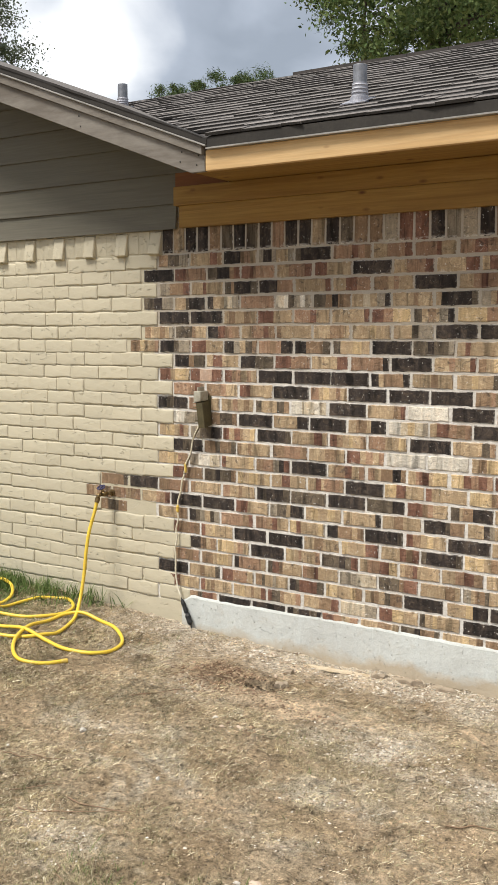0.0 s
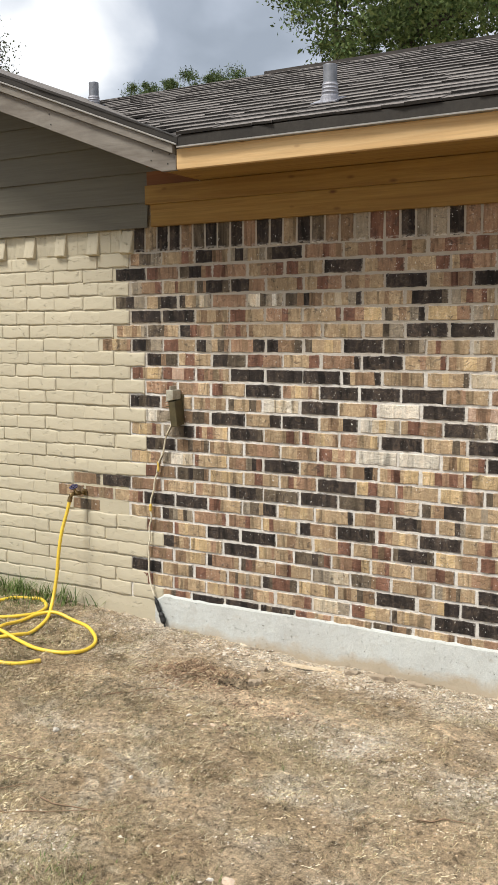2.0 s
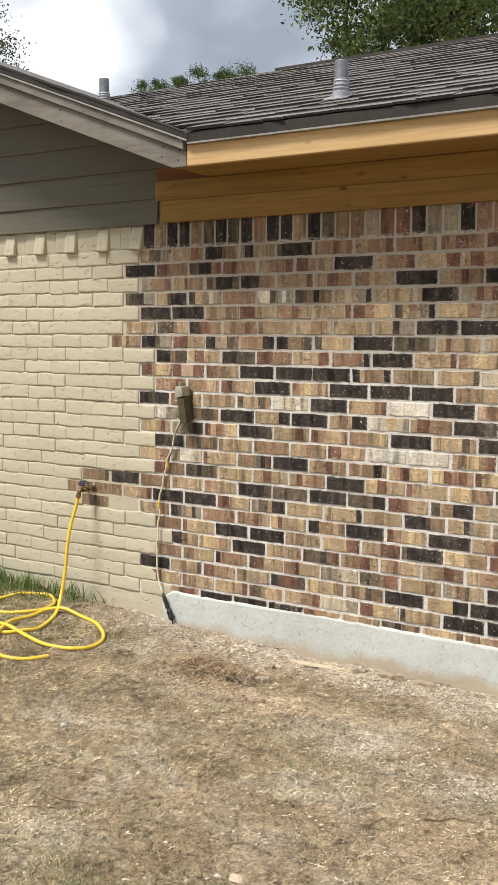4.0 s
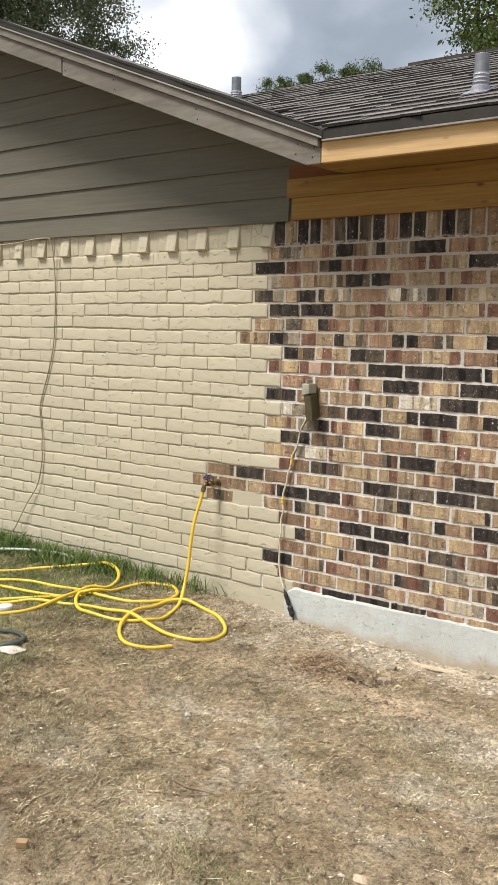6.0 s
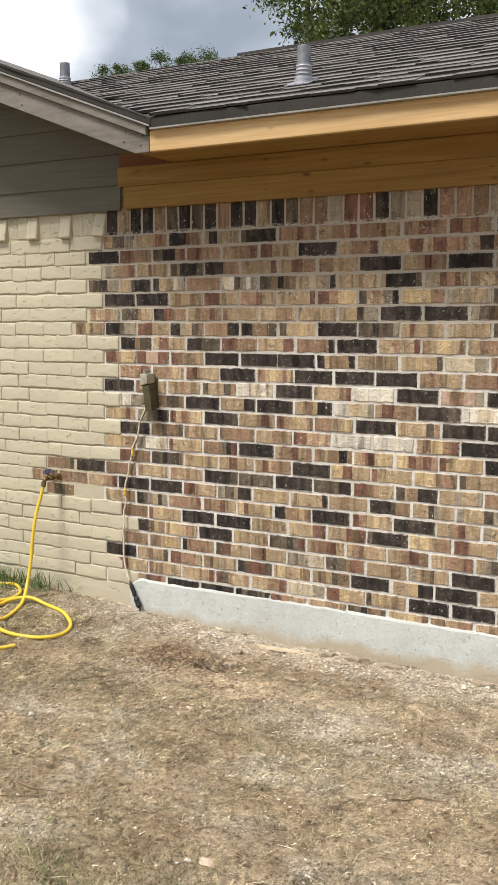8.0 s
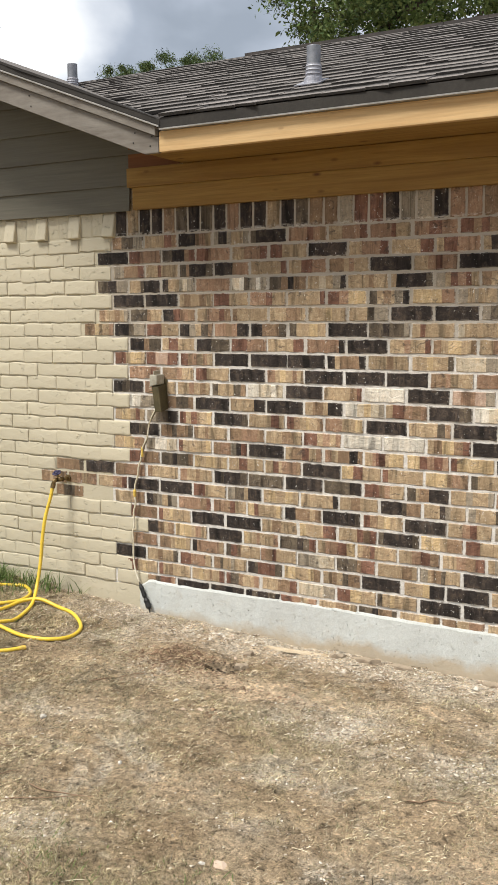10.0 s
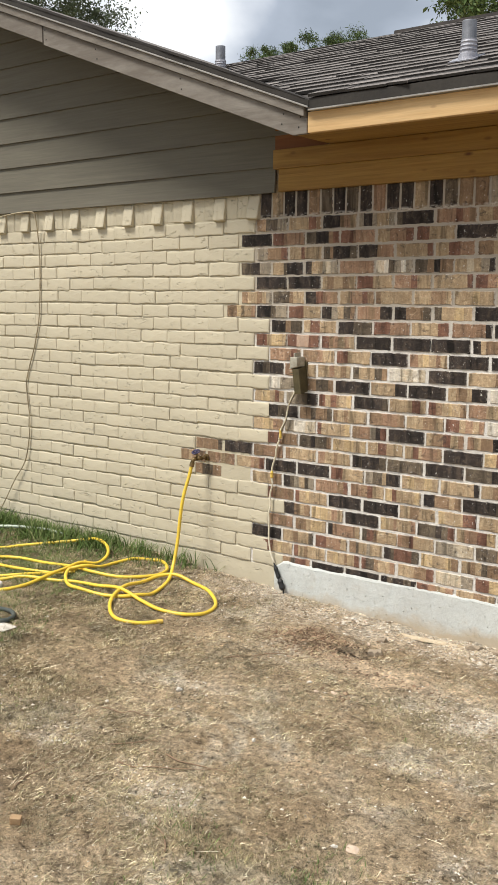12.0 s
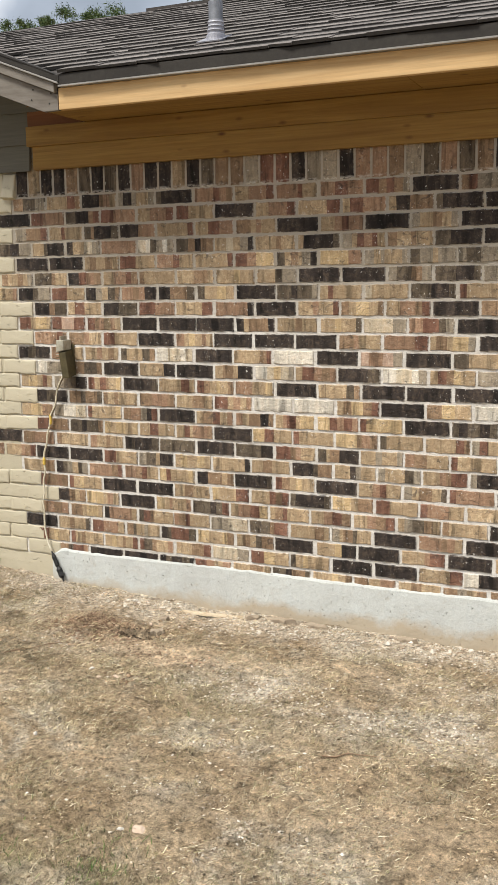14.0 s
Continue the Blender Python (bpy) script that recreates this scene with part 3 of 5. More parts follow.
TURF = ((1.0, 1.78, -2.27, 0.16, 0.16), (0.9, 1.35, -2.30, 0.45, 0.22), (0.35, 0.86, -1.46, 0.22, 0.10), (0.9, 0.70, -2.00, 0.25, 0.10), (0.5, 0.20, -1.24, 0.30, 0.09), (0.3, 1.0, -1.30, 0.25, 0.07), (0.6, 1.75, -1.28, 0.22, 0.06), (0.7, -0.2, -1.75, 0.5, 0.15))


def chalkiness(x, y, w=0.0):
    """Chips and dust of old render: along the footing, and in spills further out."""
    return max(step(-0.50 + w, -0.08 + w, y) * step(-0.75, 0.0, x) * 0.85, strongest(x, y, CHALK))


def sandiness(x, y):
    return strongest(x, y, SAND)


def brownness(x, y):
    return min(1.0, strongest(x, y, BARE_BROWN))


def turf_amount(x, y):
    t = step(0.0, -1.0, x + 0.25 * (y + 0.6))
    return min(1.0, max(t, strongest(x, y, TURF), 0.6 * step(0.12, 0.4, noise.noise((x * 2.3 + 3.1, y * 2.3, 1.7)))))


def humus(x, y):
    """The older turf, with darker soil, beyond the worn strip along the bare wall."""
    w = 0.35 * noise.noise((x * 1.9, y * 1.9, 14)) + 0.12 * noise.noise((x * 6, y * 6, 4))
    return 0.85 * step(0.75, -0.2, x + 0.55 * (y + 1.6) + w) * step(-0.30, -0.75, y + 0.5 * w - 0.5 * step(-0.2, -0.9, x))


def build_ground():
    xs, ys = axis_steps(-3.0, 3.4, 0.017, -900, 900), axis_steps(-3.0, 0.0, 0.015, -900, 900)
    nx, ny = len(xs), len(ys)
    verts = [(x, y, ground_z(x, y)) for y in ys for x in xs]
    faces = [(j * nx + i, j * nx + i + 1, (j + 1) * nx + i + 1, (j + 1) * nx + i) for j in range(ny - 1) for i in range(nx - 1)]
    g = mesh_of("ground", verts, faces, SOIL, smooth=True)
    dv, cv, tv, bv, hv = [], [], [], [], []
    for x, y, z in verts:
        w = 0.25 * noise.noise((x * 2.2, y * 2.2, 8.0))
        dv.append(min(1.0, chalkiness(x, y, w)))
        cv.append(min(1.0, sandiness(x, y)))
        tv.append(0.8 * turf_amount(x, y))
        bv.append(brownness(x, y))
        hv.append(humus(x, y))
    for key, values in (("dust", dv), ("clay", cv), ("turf", tv), ("brown", bv), ("humus", hv)):
        g.data.attributes.new(key, "FLOAT", "POINT")
        g.data.attributes[key].data.foreach_set("value", values)
    return tagged(g, "bare trodden yard soil with dry grass and dust", "ground", kind="structure")


ground = build_ground()

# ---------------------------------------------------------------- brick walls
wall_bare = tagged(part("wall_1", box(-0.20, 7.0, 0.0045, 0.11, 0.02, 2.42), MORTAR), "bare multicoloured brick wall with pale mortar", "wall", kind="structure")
wall_painted = tagged(part("wall_2", box(-7.0, -0.20, 0.0036, 0.11, 0.0, 2.42), PAINTED), "old brick wall under cream paint", "wall", kind="structure")

rng = random.Random(4)


def brick_mesh(name, length, height, depth, rough, round_off, bands=((0, 6),)):
    """One brick, its middle at the origin and its face towards -y; worn arrises, slightly out of true. bands: the runs of columns that share one flashing."""
    bm = bmesh.new()
    nx = 6
    half, hh = length / 2, height / 2
    cut = [i / nx for i in range(nx + 1)]
    for i in range(1, nx):
        cut[i] += rng.uniform(-0.05, 0.05)
    rows = []
    for face_y, inset in ((depth, 0.0), (round_off, 0.0), (0.0, round_off)):
        ring = [(-half + inset + (length - 2 * inset) * c, hh - inset) for c in cut]
        ring += [(-half + inset + (length - 2 * inset) * c, -hh + inset) for c in reversed(cut)]
        rows.append([bm.verts.new((x, face_y, z)) for x, z in ring])
    shift = [(rng.uniform(-rough, rough), rng.uniform(-rough, rough)) for _ in rows[0]]
    for r in rows[1:]:
        for v, (a, b) in zip(r, shift):
            v.co.x += a * 0.7
            v.co.z += b
    for v in rows[2]:
        v.co.y += rng.uniform(-rough, rough) * 0.6
        v.co.z += rng.uniform(-rough, rough) * 0.4

    def slot(col):
        return next(q for q, (a, b) in enumerate(bands) if a <= col < b)

    k = len(rows[0])
    for a, b in zip(rows, rows[1:]):
        for i in range(k):
            fc = bm.faces.new((a[i], b[i], b[(i + 1) % k], a[(i + 1) % k]))
            fc.material_index = slot(i if i < nx else (nx - 1 if i == nx else max(0, 2 * nx - i)))
    f = rows[2]
    for i in range(nx):
        bm.faces.new((f[i], f[2 * nx + 1 - i], f[2 * nx - i], f[i + 1])).material_index = slot(i)
    bmesh.ops.recalc_face_normals(bm, faces=bm.faces)
    me = bpy.data.meshes.new(name)
    bm.to_mesh(me)
    bm.free()
    for _ in bands:
        me.materials.append(None)
    return me


def coated_mesh(length, height, depth):
    """A brick under thick paint: pillowed face, lip crisp below and run out soft above, ends half filled."""
    xs = [-0.5, -0.487, -0.42, -0.2, 0.0, 0.2, 0.42, 0.487, 0.5]
    deep = rng.choice((0.002, 0.0035, 0.005))
    zs = [(-0.5, deep), (-0.475, 0.0004), (-0.38, 0.0), (0.0, -0.0003), (0.36, 0.0), (0.455, 0.0006), (0.5, rng.choice((0.002, 0.0035, 0.005)))]
    fill = [rng.choice((0.0004, 0.0012, 0.0034)) for _ in range(2)]
    low, high = [rng.gauss(0, 0.0027) for _ in xs], [rng.gauss(0, 0.0027) for _ in xs]
    bm = bmesh.new()
    grid = []
    for j, (fz, dy) in enumerate(zs):
        row = []
        for i, fx in enumerate(xs):
            end = fill[0] if i == 0 else fill[1] if i == len(xs) - 1 else 0.0002 if i in (1, len(xs) - 2) else 0.0
            z = fz * height + (low[i] if j < 2 else high[i] if j > 4 else 0.4 * (low[i] + high[i]))
            row.append(bm.verts.new((fx * length + rng.gauss(0, 0.0006), max(dy, end) + rng.gauss(0, 0.00045), z)))
        grid.append(row)
    for a, b in zip(grid, grid[1:]):
        for i in range(len(xs) - 1):
            bm.faces.new((a[i], a[i + 1], b[i + 1], b[i]))
    rim = grid[0] + [r[-1] for r in grid[1:]] + list(reversed(grid[-1][:-1])) + [r[0] for r in reversed(grid[1:-1])]
    back = [bm.verts.new((v.co.x, depth, v.co.z)) for v in rim]
    for i in range(len(rim)):
        q = (i + 1) % len(rim)
        bm.faces.new((rim[q], rim[i], back[i], back[q]))
    bm.faces.new(back)
    bmesh.ops.recalc_face_normals(bm, faces=bm.faces)
    me = bpy.data.meshes.new("brick")
    bm.to_mesh(me)
    bm.free()
    for p in me.polygons:
        p.use_smooth = True
    me.materials.append(None)
    return me


FACE_H = COURSE - 0.0125
FULL = {}


def bands_of(text):
    """Runs of equal letters, spread over the six columns of a brick."""
    cols = [text[c * len(text) // 6] for c in range(6)]
    runs = []
    for c in range(6):
        if c and cols[c] == cols[c - 1]:
            runs[-1][1] = c + 1
        else:
            runs.append([c, c + 1])
    return tuple(tuple(r) for r in runs), [cols[a] for a, b in runs]


def full_brick(text):
    bands, letters = bands_of(text)
    if bands not in FULL:
        FULL[bands] = [brick_mesh("brick", PITCH - 0.0125, FACE_H, 0.05, 0.0027, 0.003, bands) for _ in range(6 if len(bands) == 1 else 2)]
    return rng.choice(FULL[bands]), letters


SOLDIER = [brick_mesh("brick", 0.0685, 0.20, 0.05, 0.0025, 0.003) for _ in range(5)]
COATED = [coated_mesh(PITCH - 0.0005, COURSE - 0.0024, 0.05) for _ in range(24)]
COATED_SOLDIER = [brick_mesh("brick", 0.0785, 0.128, 0.06, 0.0018, 0.004) for _ in range(4)]


def lay(mesh, mats, parent, x, z, proud=0.0, tilt=0.0, scale=1.0):
    ob = new("brick", mesh)
    ob.parent = parent
    ob.location = (x, -proud, z)
    ob.rotation_euler = (0, tilt, 0)
    ob.scale = (scale, 1, 1)
    for s, m in zip(ob.material_slots, mats):
        s.link, s.material = "OBJECT", m
    return ob


# each bare course from the toothing on, brick by brick, with the bands of each brick from end to end: D dark, K dusky, T tan, Y ochre, L beige, R maroon,
# O salmon brown, B brown, G grey, W white, P pink; a dot is a brick that carries paint. Before it: the first brick's place along the bond, and the course's own shift.
COURSES = [
    (0, 0.010, "BKG TTTTRB DDDBOT GDGTTG KDDDDD OOROB TOOOR OOORTT OORROO RRBRBG D BRGGGG"),
    (0, 0.012, "D ROO KDDBR ROOOO TOOOR RTTTT D TOOOR TTTTRR TRROOO TDDBBB KDDDDD D"),
    (0, 0.012, "GBBBR TRTTT KBDDDK DDDBOO TTTTR TTRROO BTOTT D TTOROO D GTTBTG D"),
    (0, 0.008, "KDDGG TKDDD DTTLLG O LWKGWG KKBDBB TLTGD TTBTT TDDDDK GTRORT BTTBTT KDDDD D"),
    (0, 0.008, "D D TBTTBT RRTTT OOORTT TTTTTR RROYYY KTBTGD YYYYOO GTGTTG KGGTGG GKKGGG"),
    (0, 0.012, "BTTBTG KKBTT DROOB TOORB BTTTTT TTTBBT TTYTT TTTKGG D D GKKBBG KKDDK G"),
    (-1, 0.012, "BYTO DDKGG RRTTT DDGTKB OOBODD DDBBBK KTTYYT D KKDKKG TRTTTT LTTTTT KKKDDK RTTTTT"),
    (1, 0.004, "DDBKK TRRTTT DDKKK RROOO TTTTRR OOOOD D TTOTTR BTYYTB TTOOBR D B"),
    (0, 0.008, "RTYYT RRPPRR RBOTOT D D D DTBBBD TTTBTT TTYTTK LLLLGG OORRKG D"),
    (1, -0.004, "OOORB BBBOTT RTTTT D OTYTOT D D D BBOTTT OOOORR TBTYYG DDDKDD"),
    (0, -0.008, "DKDDD OOBTT TTOTBT KTTTKB WLLWL D TTTTBR W D POOPPG D KKTTTT"),
    (1, -0.004, "WGGG BBKKB D TTTTDD D TBBTDD WWLYLG TRROBO DDDDKK WWLLWG TRBYTT G"),
    (0, 0.0, "TYYTRT GKKDD RTRBTY DDDK TTTTRT RBTYTB OOOTTY D TTTTKB D D D"),
    (1, -0.014, "DKD BKBBK BTBTTT BOOOB TTTBBT RRTOTO W W TBYYBR D BBYYTT W"),
    (0, -0.006, "TYYOB GWWLL RTTTTY BOOGDR D TBBRTO OTBBDB TORTYY YYRORO RYYYYY D KDKKDK"),
    (1, -0.018, "RRBBB KDKKB YTYYTY TTRTTT TRTOOB D YYRTTT RTTTTT YYYBOB KTTTTT TTTTRB GRTTTT"),
    (-2, -0.004, "BBBBK D BOOO BTTTTT OTTBTT DKDDDK K D KKKDD RRBOTT KTBDDD TTGTTG OBBTTT RTTTTT"),
    (-2, -0.026, "BTBB BOTBO TTOBR D D RRTTTT GKKTDD TYTTYT TTTTTD TTBTTT DDDKBB TTDGTT GTTTKG TTOBRR GDDDDD"),
    (-2, -0.012, "BKB . TTB DKGTKG OOOBR OOBRTT YRTTTY DDBBTB DDDDK RBTYTT D TTORTT GTBBTK ROOOOO"),
    (1, -0.036, "RBBOB RTYTTT D D TTBTTT YTTTRR TTTRBR KDDDDK YYYTBB RRTTTT ROOOTT T"),
    (1, -0.038, "DDBTB YYTOT D YTOTTO KKDKR TOORRY TBRTTT TTORRB TTOBBR TGKKBT BTTTTT"),
    (1, -0.040, "BOBO BBTYYT DOOOOT KRBTTT OBRTTT GGGLLL KKKBRR TTTTBT GTBKTT D OOOBOT D"),
    (0, -0.012, "D TTBTTK RROOOT BKTGTT DKRRRK YYTTYB TBTKBB D TTTYDD D TTTORR D"),
    (1, -0.040, "RTYTT RTBTTT TYTBTR RKBTTO TTTBBR LLLLGG RRYYTT KTYTTT D D TTTTRR WWDDDW"),
    (1, -0.030, "BKRO D D DKDDKD ROTO TTBT KDBK TTYTB BTO TBTT BGTB"),
]
TAIL = "TTBT TRO D BOO GTT OOB D TRT BKB YYT DDG RRO TTB O"


def bond_x(course, n):
    return (-0.176 if course % 2 else -0.286) + PITCH * n


def build_bare():
    tail = TAIL.split()
    for i, (first, shift, text) in enumerate(COURSES):
        k = i + 1
        zc = course_z(k) + COURSE / 2
        kinds = text.split() + [tail[(i * 5 + j * 3) % len(tail)] for j in range(12)]
        for j, kind in enumerate(kinds):
            if kind == ".":
                continue
            x0 = bond_x(k, first + j)
            if x0 > 3.9:
                break
            me, bands = full_brick(kind)
            lay(me, [BRICK[c] for c in bands], wall_bare, x0 + PITCH / 2 + shift + rng.uniform(-0.003, 0.003), zc + rng.uniform(-0.0015, 0.0015),
                proud=rng.uniform(-0.002, 0.002), tilt=rng.uniform(-0.008, 0.008), scale=rng.uniform(0.985, 1.012))
    # the far end of the wall, joined
    letters = list(BRICK)
    verts, faces, slots = [], [], []
    for k in range(1, 26):
        for n in range(17, 34):
            x0 = bond_x(k, n)
            if not 3.9 < x0 < 6.75:
                continue
            kind = tail[(k * 5 + n * 3) % len(tail)]
            me, bands = full_brick(kind)
            at = Vector((x0 + PITCH / 2, rng.uniform(-0.002, 0.002), course_z(k) + COURSE / 2))
            base = len(verts)
            verts.extend(tuple(v.co + at) for v in me.vertices)
            faces.extend(tuple(base + q for q in p.vertices) for p in me.polygons)
            slots.extend(letters.index(bands[p.material_index]) for p in me.polygons)
    rest = tagged(mesh_of("bricks", verts, faces, BRICK[letters[0]], wall_bare), kind="stuff")
    for c in letters[1:]:
        rest.data.materials.append(BRICK[c])
    rest.data.polygons.foreach_set("material_index", slots)
    text = "DTDDBKDKDODDTDKBBGRRDGGDOOBGKOKBD"
    for j in range(88):
        lay(rng.choice(SOLDIER), [BRICK[text[j % len(text)]]], wall_bare, -0.097 + 0.0795 * j, course_z(0) + 0.103, proud=rng.uniform(-0.002, 0.002), tilt=rng.uniform(-0.02, 0.02))


def build_painted():
    starts = {i + 1: first for i, (first, _, _) in enumerate(COURSES)}
    for k in range(1, 26):
        zc = course_z(k) + COURSE / 2
        drift = rng.uniform(-0.02, 0.02)
        places = list(range(starts[k] - 1, starts[k] - 15, -1))
        if k == 19:
            places.append(-1)
        for n in places:
            x = bond_x(k, n) + PITCH / 2
            if x < -2.95:
                break
            if n != starts[k] - 1 and not (k == 19 and n == -1):
                x += drift
            wander = 0.007 * noise.noise((x * 0.9, k * 0.35, 2.0)) * step(-0.2, -0.8, x)
            lean = 0.007 * (noise.noise(((x + 0.1) * 0.9, k * 0.35, 2.0)) - noise.noise(((x - 0.1) * 0.9, k * 0.35, 2.0))) / 0.2
            lay(rng.choice(COATED), [PAINTED], wall_painted, x + rng.uniform(-0.006, 0.006), zc + wander + rng.uniform(-0.0032, 0.0032),
                proud=rng.uniform(0.001, 0.0035), tilt=-lean + rng.uniform(-0.016, 0.016), scale=rng.uniform(0.98, 1.004)).rotation_euler.x = rng.uniform(-0.045, -0.004)
    for j in range(37):
        x = -0.178 - 0.0811 * j
        out = j % 3 == 0
        lay(rng.choice(COATED_SOLDIER), [PAINTED], wall_painted, x, course_z(0) + (0.063 if out else 0.068),
            proud=0.018 if out else rng.uniform(-0.003, 0.004), tilt=rng.uniform(-0.03, 0.03)).rotation_euler.x = -0.20 if out else 0.0


# ---------------------------------------------------------------- footing
def build_footing():
    def strip(x0, x1, mat, name, label, top, out=0.0, start=0.0):
        n = max(2, int((x1 - x0) / 0.03))
        prof = ((-0.001, 0.019), (-0.005, 0.014), (-0.010, 0.006), (-0.012, -0.05), (-0.012, -0.5))
        verts, faces = [], []
        for i in range(n + 1):
            x = x0 + (x1 - x0) * i / n
            w = 0.004 * noise.noise((x * 7, 0, 3)) + 0.006 * noise.noise((x * 1.4, 0, 9)) + 0.004 * noise.noise((x * 21, 0, 4))
            if start:                                 # ragged end where the new concrete laps the painted edge
                w -= start * (1 - step(x0, x0 + 0.07, x))
            for y, dz in prof:
                verts.append((x, y + out + 0.003 * noise.noise((x * 9, dz * 40, 1)), top + w + dz))
            verts.append((x, 0.11, top + w - 0.5))
            verts.append((x, 0.11, top + w + 0.030))
        m = len(prof) + 2
        for i in range(n):
            for j in range(m):
                faces.append((i * m + j, i * m + (j + 1) % m, (i + 1) * m + (j + 1) % m, (i + 1) * m + j))
        faces.append(tuple(range(m - 1, -1, -1)))
        faces.append(tuple(n * m + j for j in range(m)))
        ob = mesh_of(name, verts, faces, mat, smooth=False)
        return tagged(ob, label, "footing", kind="structure")
    strip(-0.012, 7.0, CONCRETE, "footing_1", "smooth grey concrete slab edge under the brick", 0.093, 0.002, start=0.032)
    strip(-7.0, 0.035, PAINTED, "footing_2", "concrete slab edge splashed with cream paint", 0.055, 0.011)


build_footing()

# ---------------------------------------------------------------- gable, siding, eaves
SLOPE = 0.383
OUT = -0.42                      # how far the eaves stand out


def rake_low(x):
    return 2.405 + SLOPE * (0.35 - x)


gable = empty("gable", "gable of grey painted lap siding over brick", "gable", kind="structure")


def build_siding():
    z0, ex = 2.187, 0.163
    part("sheathing", prism([(-6.5, 2.20), (-0.03, 2.20), (-0.03, rake_low(-0.03)), (-3.6, rake_low(-3.6)), (-6.5, rake_low(-3.6) - 2.9 * SLOPE)], 0.0, 0.10), GREY_PAINT, gable)
    for i in range(10):
        a, b = z0 + (ex * i - 0.027 if i else 0.0), z0 + ex * (i + 1) - 0.007
        right = -0.022 if i < 2 else 0.35 - (a - 2.405) / SLOPE + 0.02
        left = -6.5 if b < 2.9 else -3.6 - (rake_low(-3.6) - a) / SLOPE
        if right - left < 0.5:
            break
        rt = min(right, 0.35 - (b - 2.405) / SLOPE + 0.02)
        bm = bmesh.new()
        pts = [(left, a, -0.030), (right, a, -0.030), (rt, b, -0.016), (left, b, -0.016)]
        f = [bm.verts.new((x, y, z)) for x, z, y in pts]
        k = [bm.verts.new((x, y + 0.014, z)) for x, z, y in pts]
        bm.faces.new(f)
        bm.faces.new(list(reversed(k)))
        for q in range(4):
            bm.faces.new((f[(q + 1) % 4], f[q], k[q], k[(q + 1) % 4]))
        bmesh.ops.recalc_face_normals(bm, faces=bm.faces)
        part("siding_board", bm, GREY_PAINT, gable)
    # slope of boards closing the rake from below
    bm = bmesh.new()
    for x0, x1 in ((-3.6, 0.337),):
        v = [bm.verts.new(p) for p in ((x0, OUT + 0.02, rake_low(x0) + 0.012), (x1, OUT + 0.02, rake_low(x1) + 0.012), (x1, 0.0, rake_low(x1) + 0.012), (x0, 0.0, rake_low(x0) + 0.012))]
        u = [bm.verts.new(q.co + Vector((0, 0, 0.02))) for q in v]
        bm.faces.new(v)
        bm.faces.new(list(reversed(u)))
        for q in range(4):
            bm.faces.new((v[(q + 1) % 4], v[q], u[q], u[(q + 1) % 4]))
    bmesh.ops.recalc_face_normals(bm, faces=bm.faces)
    part("rake_soffit", bm, GREY_PAINT, gable)
    # rake boards, in two lengths with a butt joint
    def rake_piece(name, x0, x1, low, high, y0, y1, mat, label="", cut=None):
        pts = [(x0, rake_low(x0) + low), (x1, rake_low(x1) + low), (x1, rake_low(x1) + high), (x0, rake_low(x0) + high)]
        if cut:
            xc = 0.35 - (cut - low - 2.405) / SLOPE
            pts = [(x0, rake_low(x0) + low), (xc, cut), (x1, cut), (x1, rake_low(x1) + high), (x0, rake_low(x0) + high)]
        part(name, prism(pts, y0, y1, 0.002), mat, gable, label)
    rake_piece("rake_board", -1.425, 0.448, 0.0, 0.106, OUT, OUT + 0.022, RAKE_PAINT, "weathered grey rake board", cut=2.400)
    rake_piece("rake_board", -3.6, -1.430, 0.012, 0.106, OUT - 0.004, OUT + 0.020, RAKE_PAINT, "weathered grey rake board")
    rake_piece("rake_trim", -3.6, 0.440, 0.107, 0.152, OUT - 0.018, OUT + 0.02, RAKE_PAINT)
    rake_piece("drip_lip", -3.6, 0.469, 0.1525, 0.162, OUT - 0.030, OUT + 0.02, DRIP_LIGHT)
    rake_piece("drip_edge", -3.6, 0.474, 0.1625, 0.194, OUT - 0.026, OUT + 0.02, DRIP)
    # the uneven edge of the gable's shingles over the drip edge
    n, verts, faces = 160, [], []
    for i in range(n + 1):
        x = -3.6 + 4.05 * i / n
        z = rake_low(x) + 0.1955
        t = z + 0.009 + 0.007 * noise.noise((x * 3.3, 0, 7)) + 0.004 * noise.noise((x * 9, 0, 2)) - 0.010 * step(0.1, 0.45, x)
        o = OUT - 0.030 - 0.008 * noise.noise((x * 4.1, 3, 1))
        verts += [(x, o, z - 0.004), (x, o, t), (x, OUT + 0.20, z + 0.004), (x, OUT + 0.20, z - 0.004)]
    for i in range(n):
        faces += [(4 * i + q, 4 * i + (q + 1) % 4, 4 * i + 4 + (q + 1) % 4, 4 * i + 4 + q) for q in range(4)]
    mesh_of("edge_shingles", verts, faces, SHINGLE_BAND, gable)
    # nail heads
    for x, dz in ((0.40, 0.03), (0.41, 0.075), (0.30, 0.035), (0.31, 0.085), (-0.35, 0.03), (-0.36, 0.08), (-0.98, 0.03), (-0.99, 0.08), (-1.40, 0.035), (-1.41, 0.085)):
        bm = lathe([(0.0042, 0.0), (0.0042, 0.0015), (0.0025, 0.0022)], 8)
        bmesh.ops.rotate(bm, verts=bm.verts, matrix=Matrix.Rotation(radians(90), 3, "X"))
        bmesh.ops.translate(bm, verts=bm.verts, vec=(x, OUT, max(rake_low(x), 2.405) + dz))
        part("nail", bm, DRIP, gable)


build_siding()

eave = empty("eave", "eave of new raw cedar boards", "eave", kind="structure")


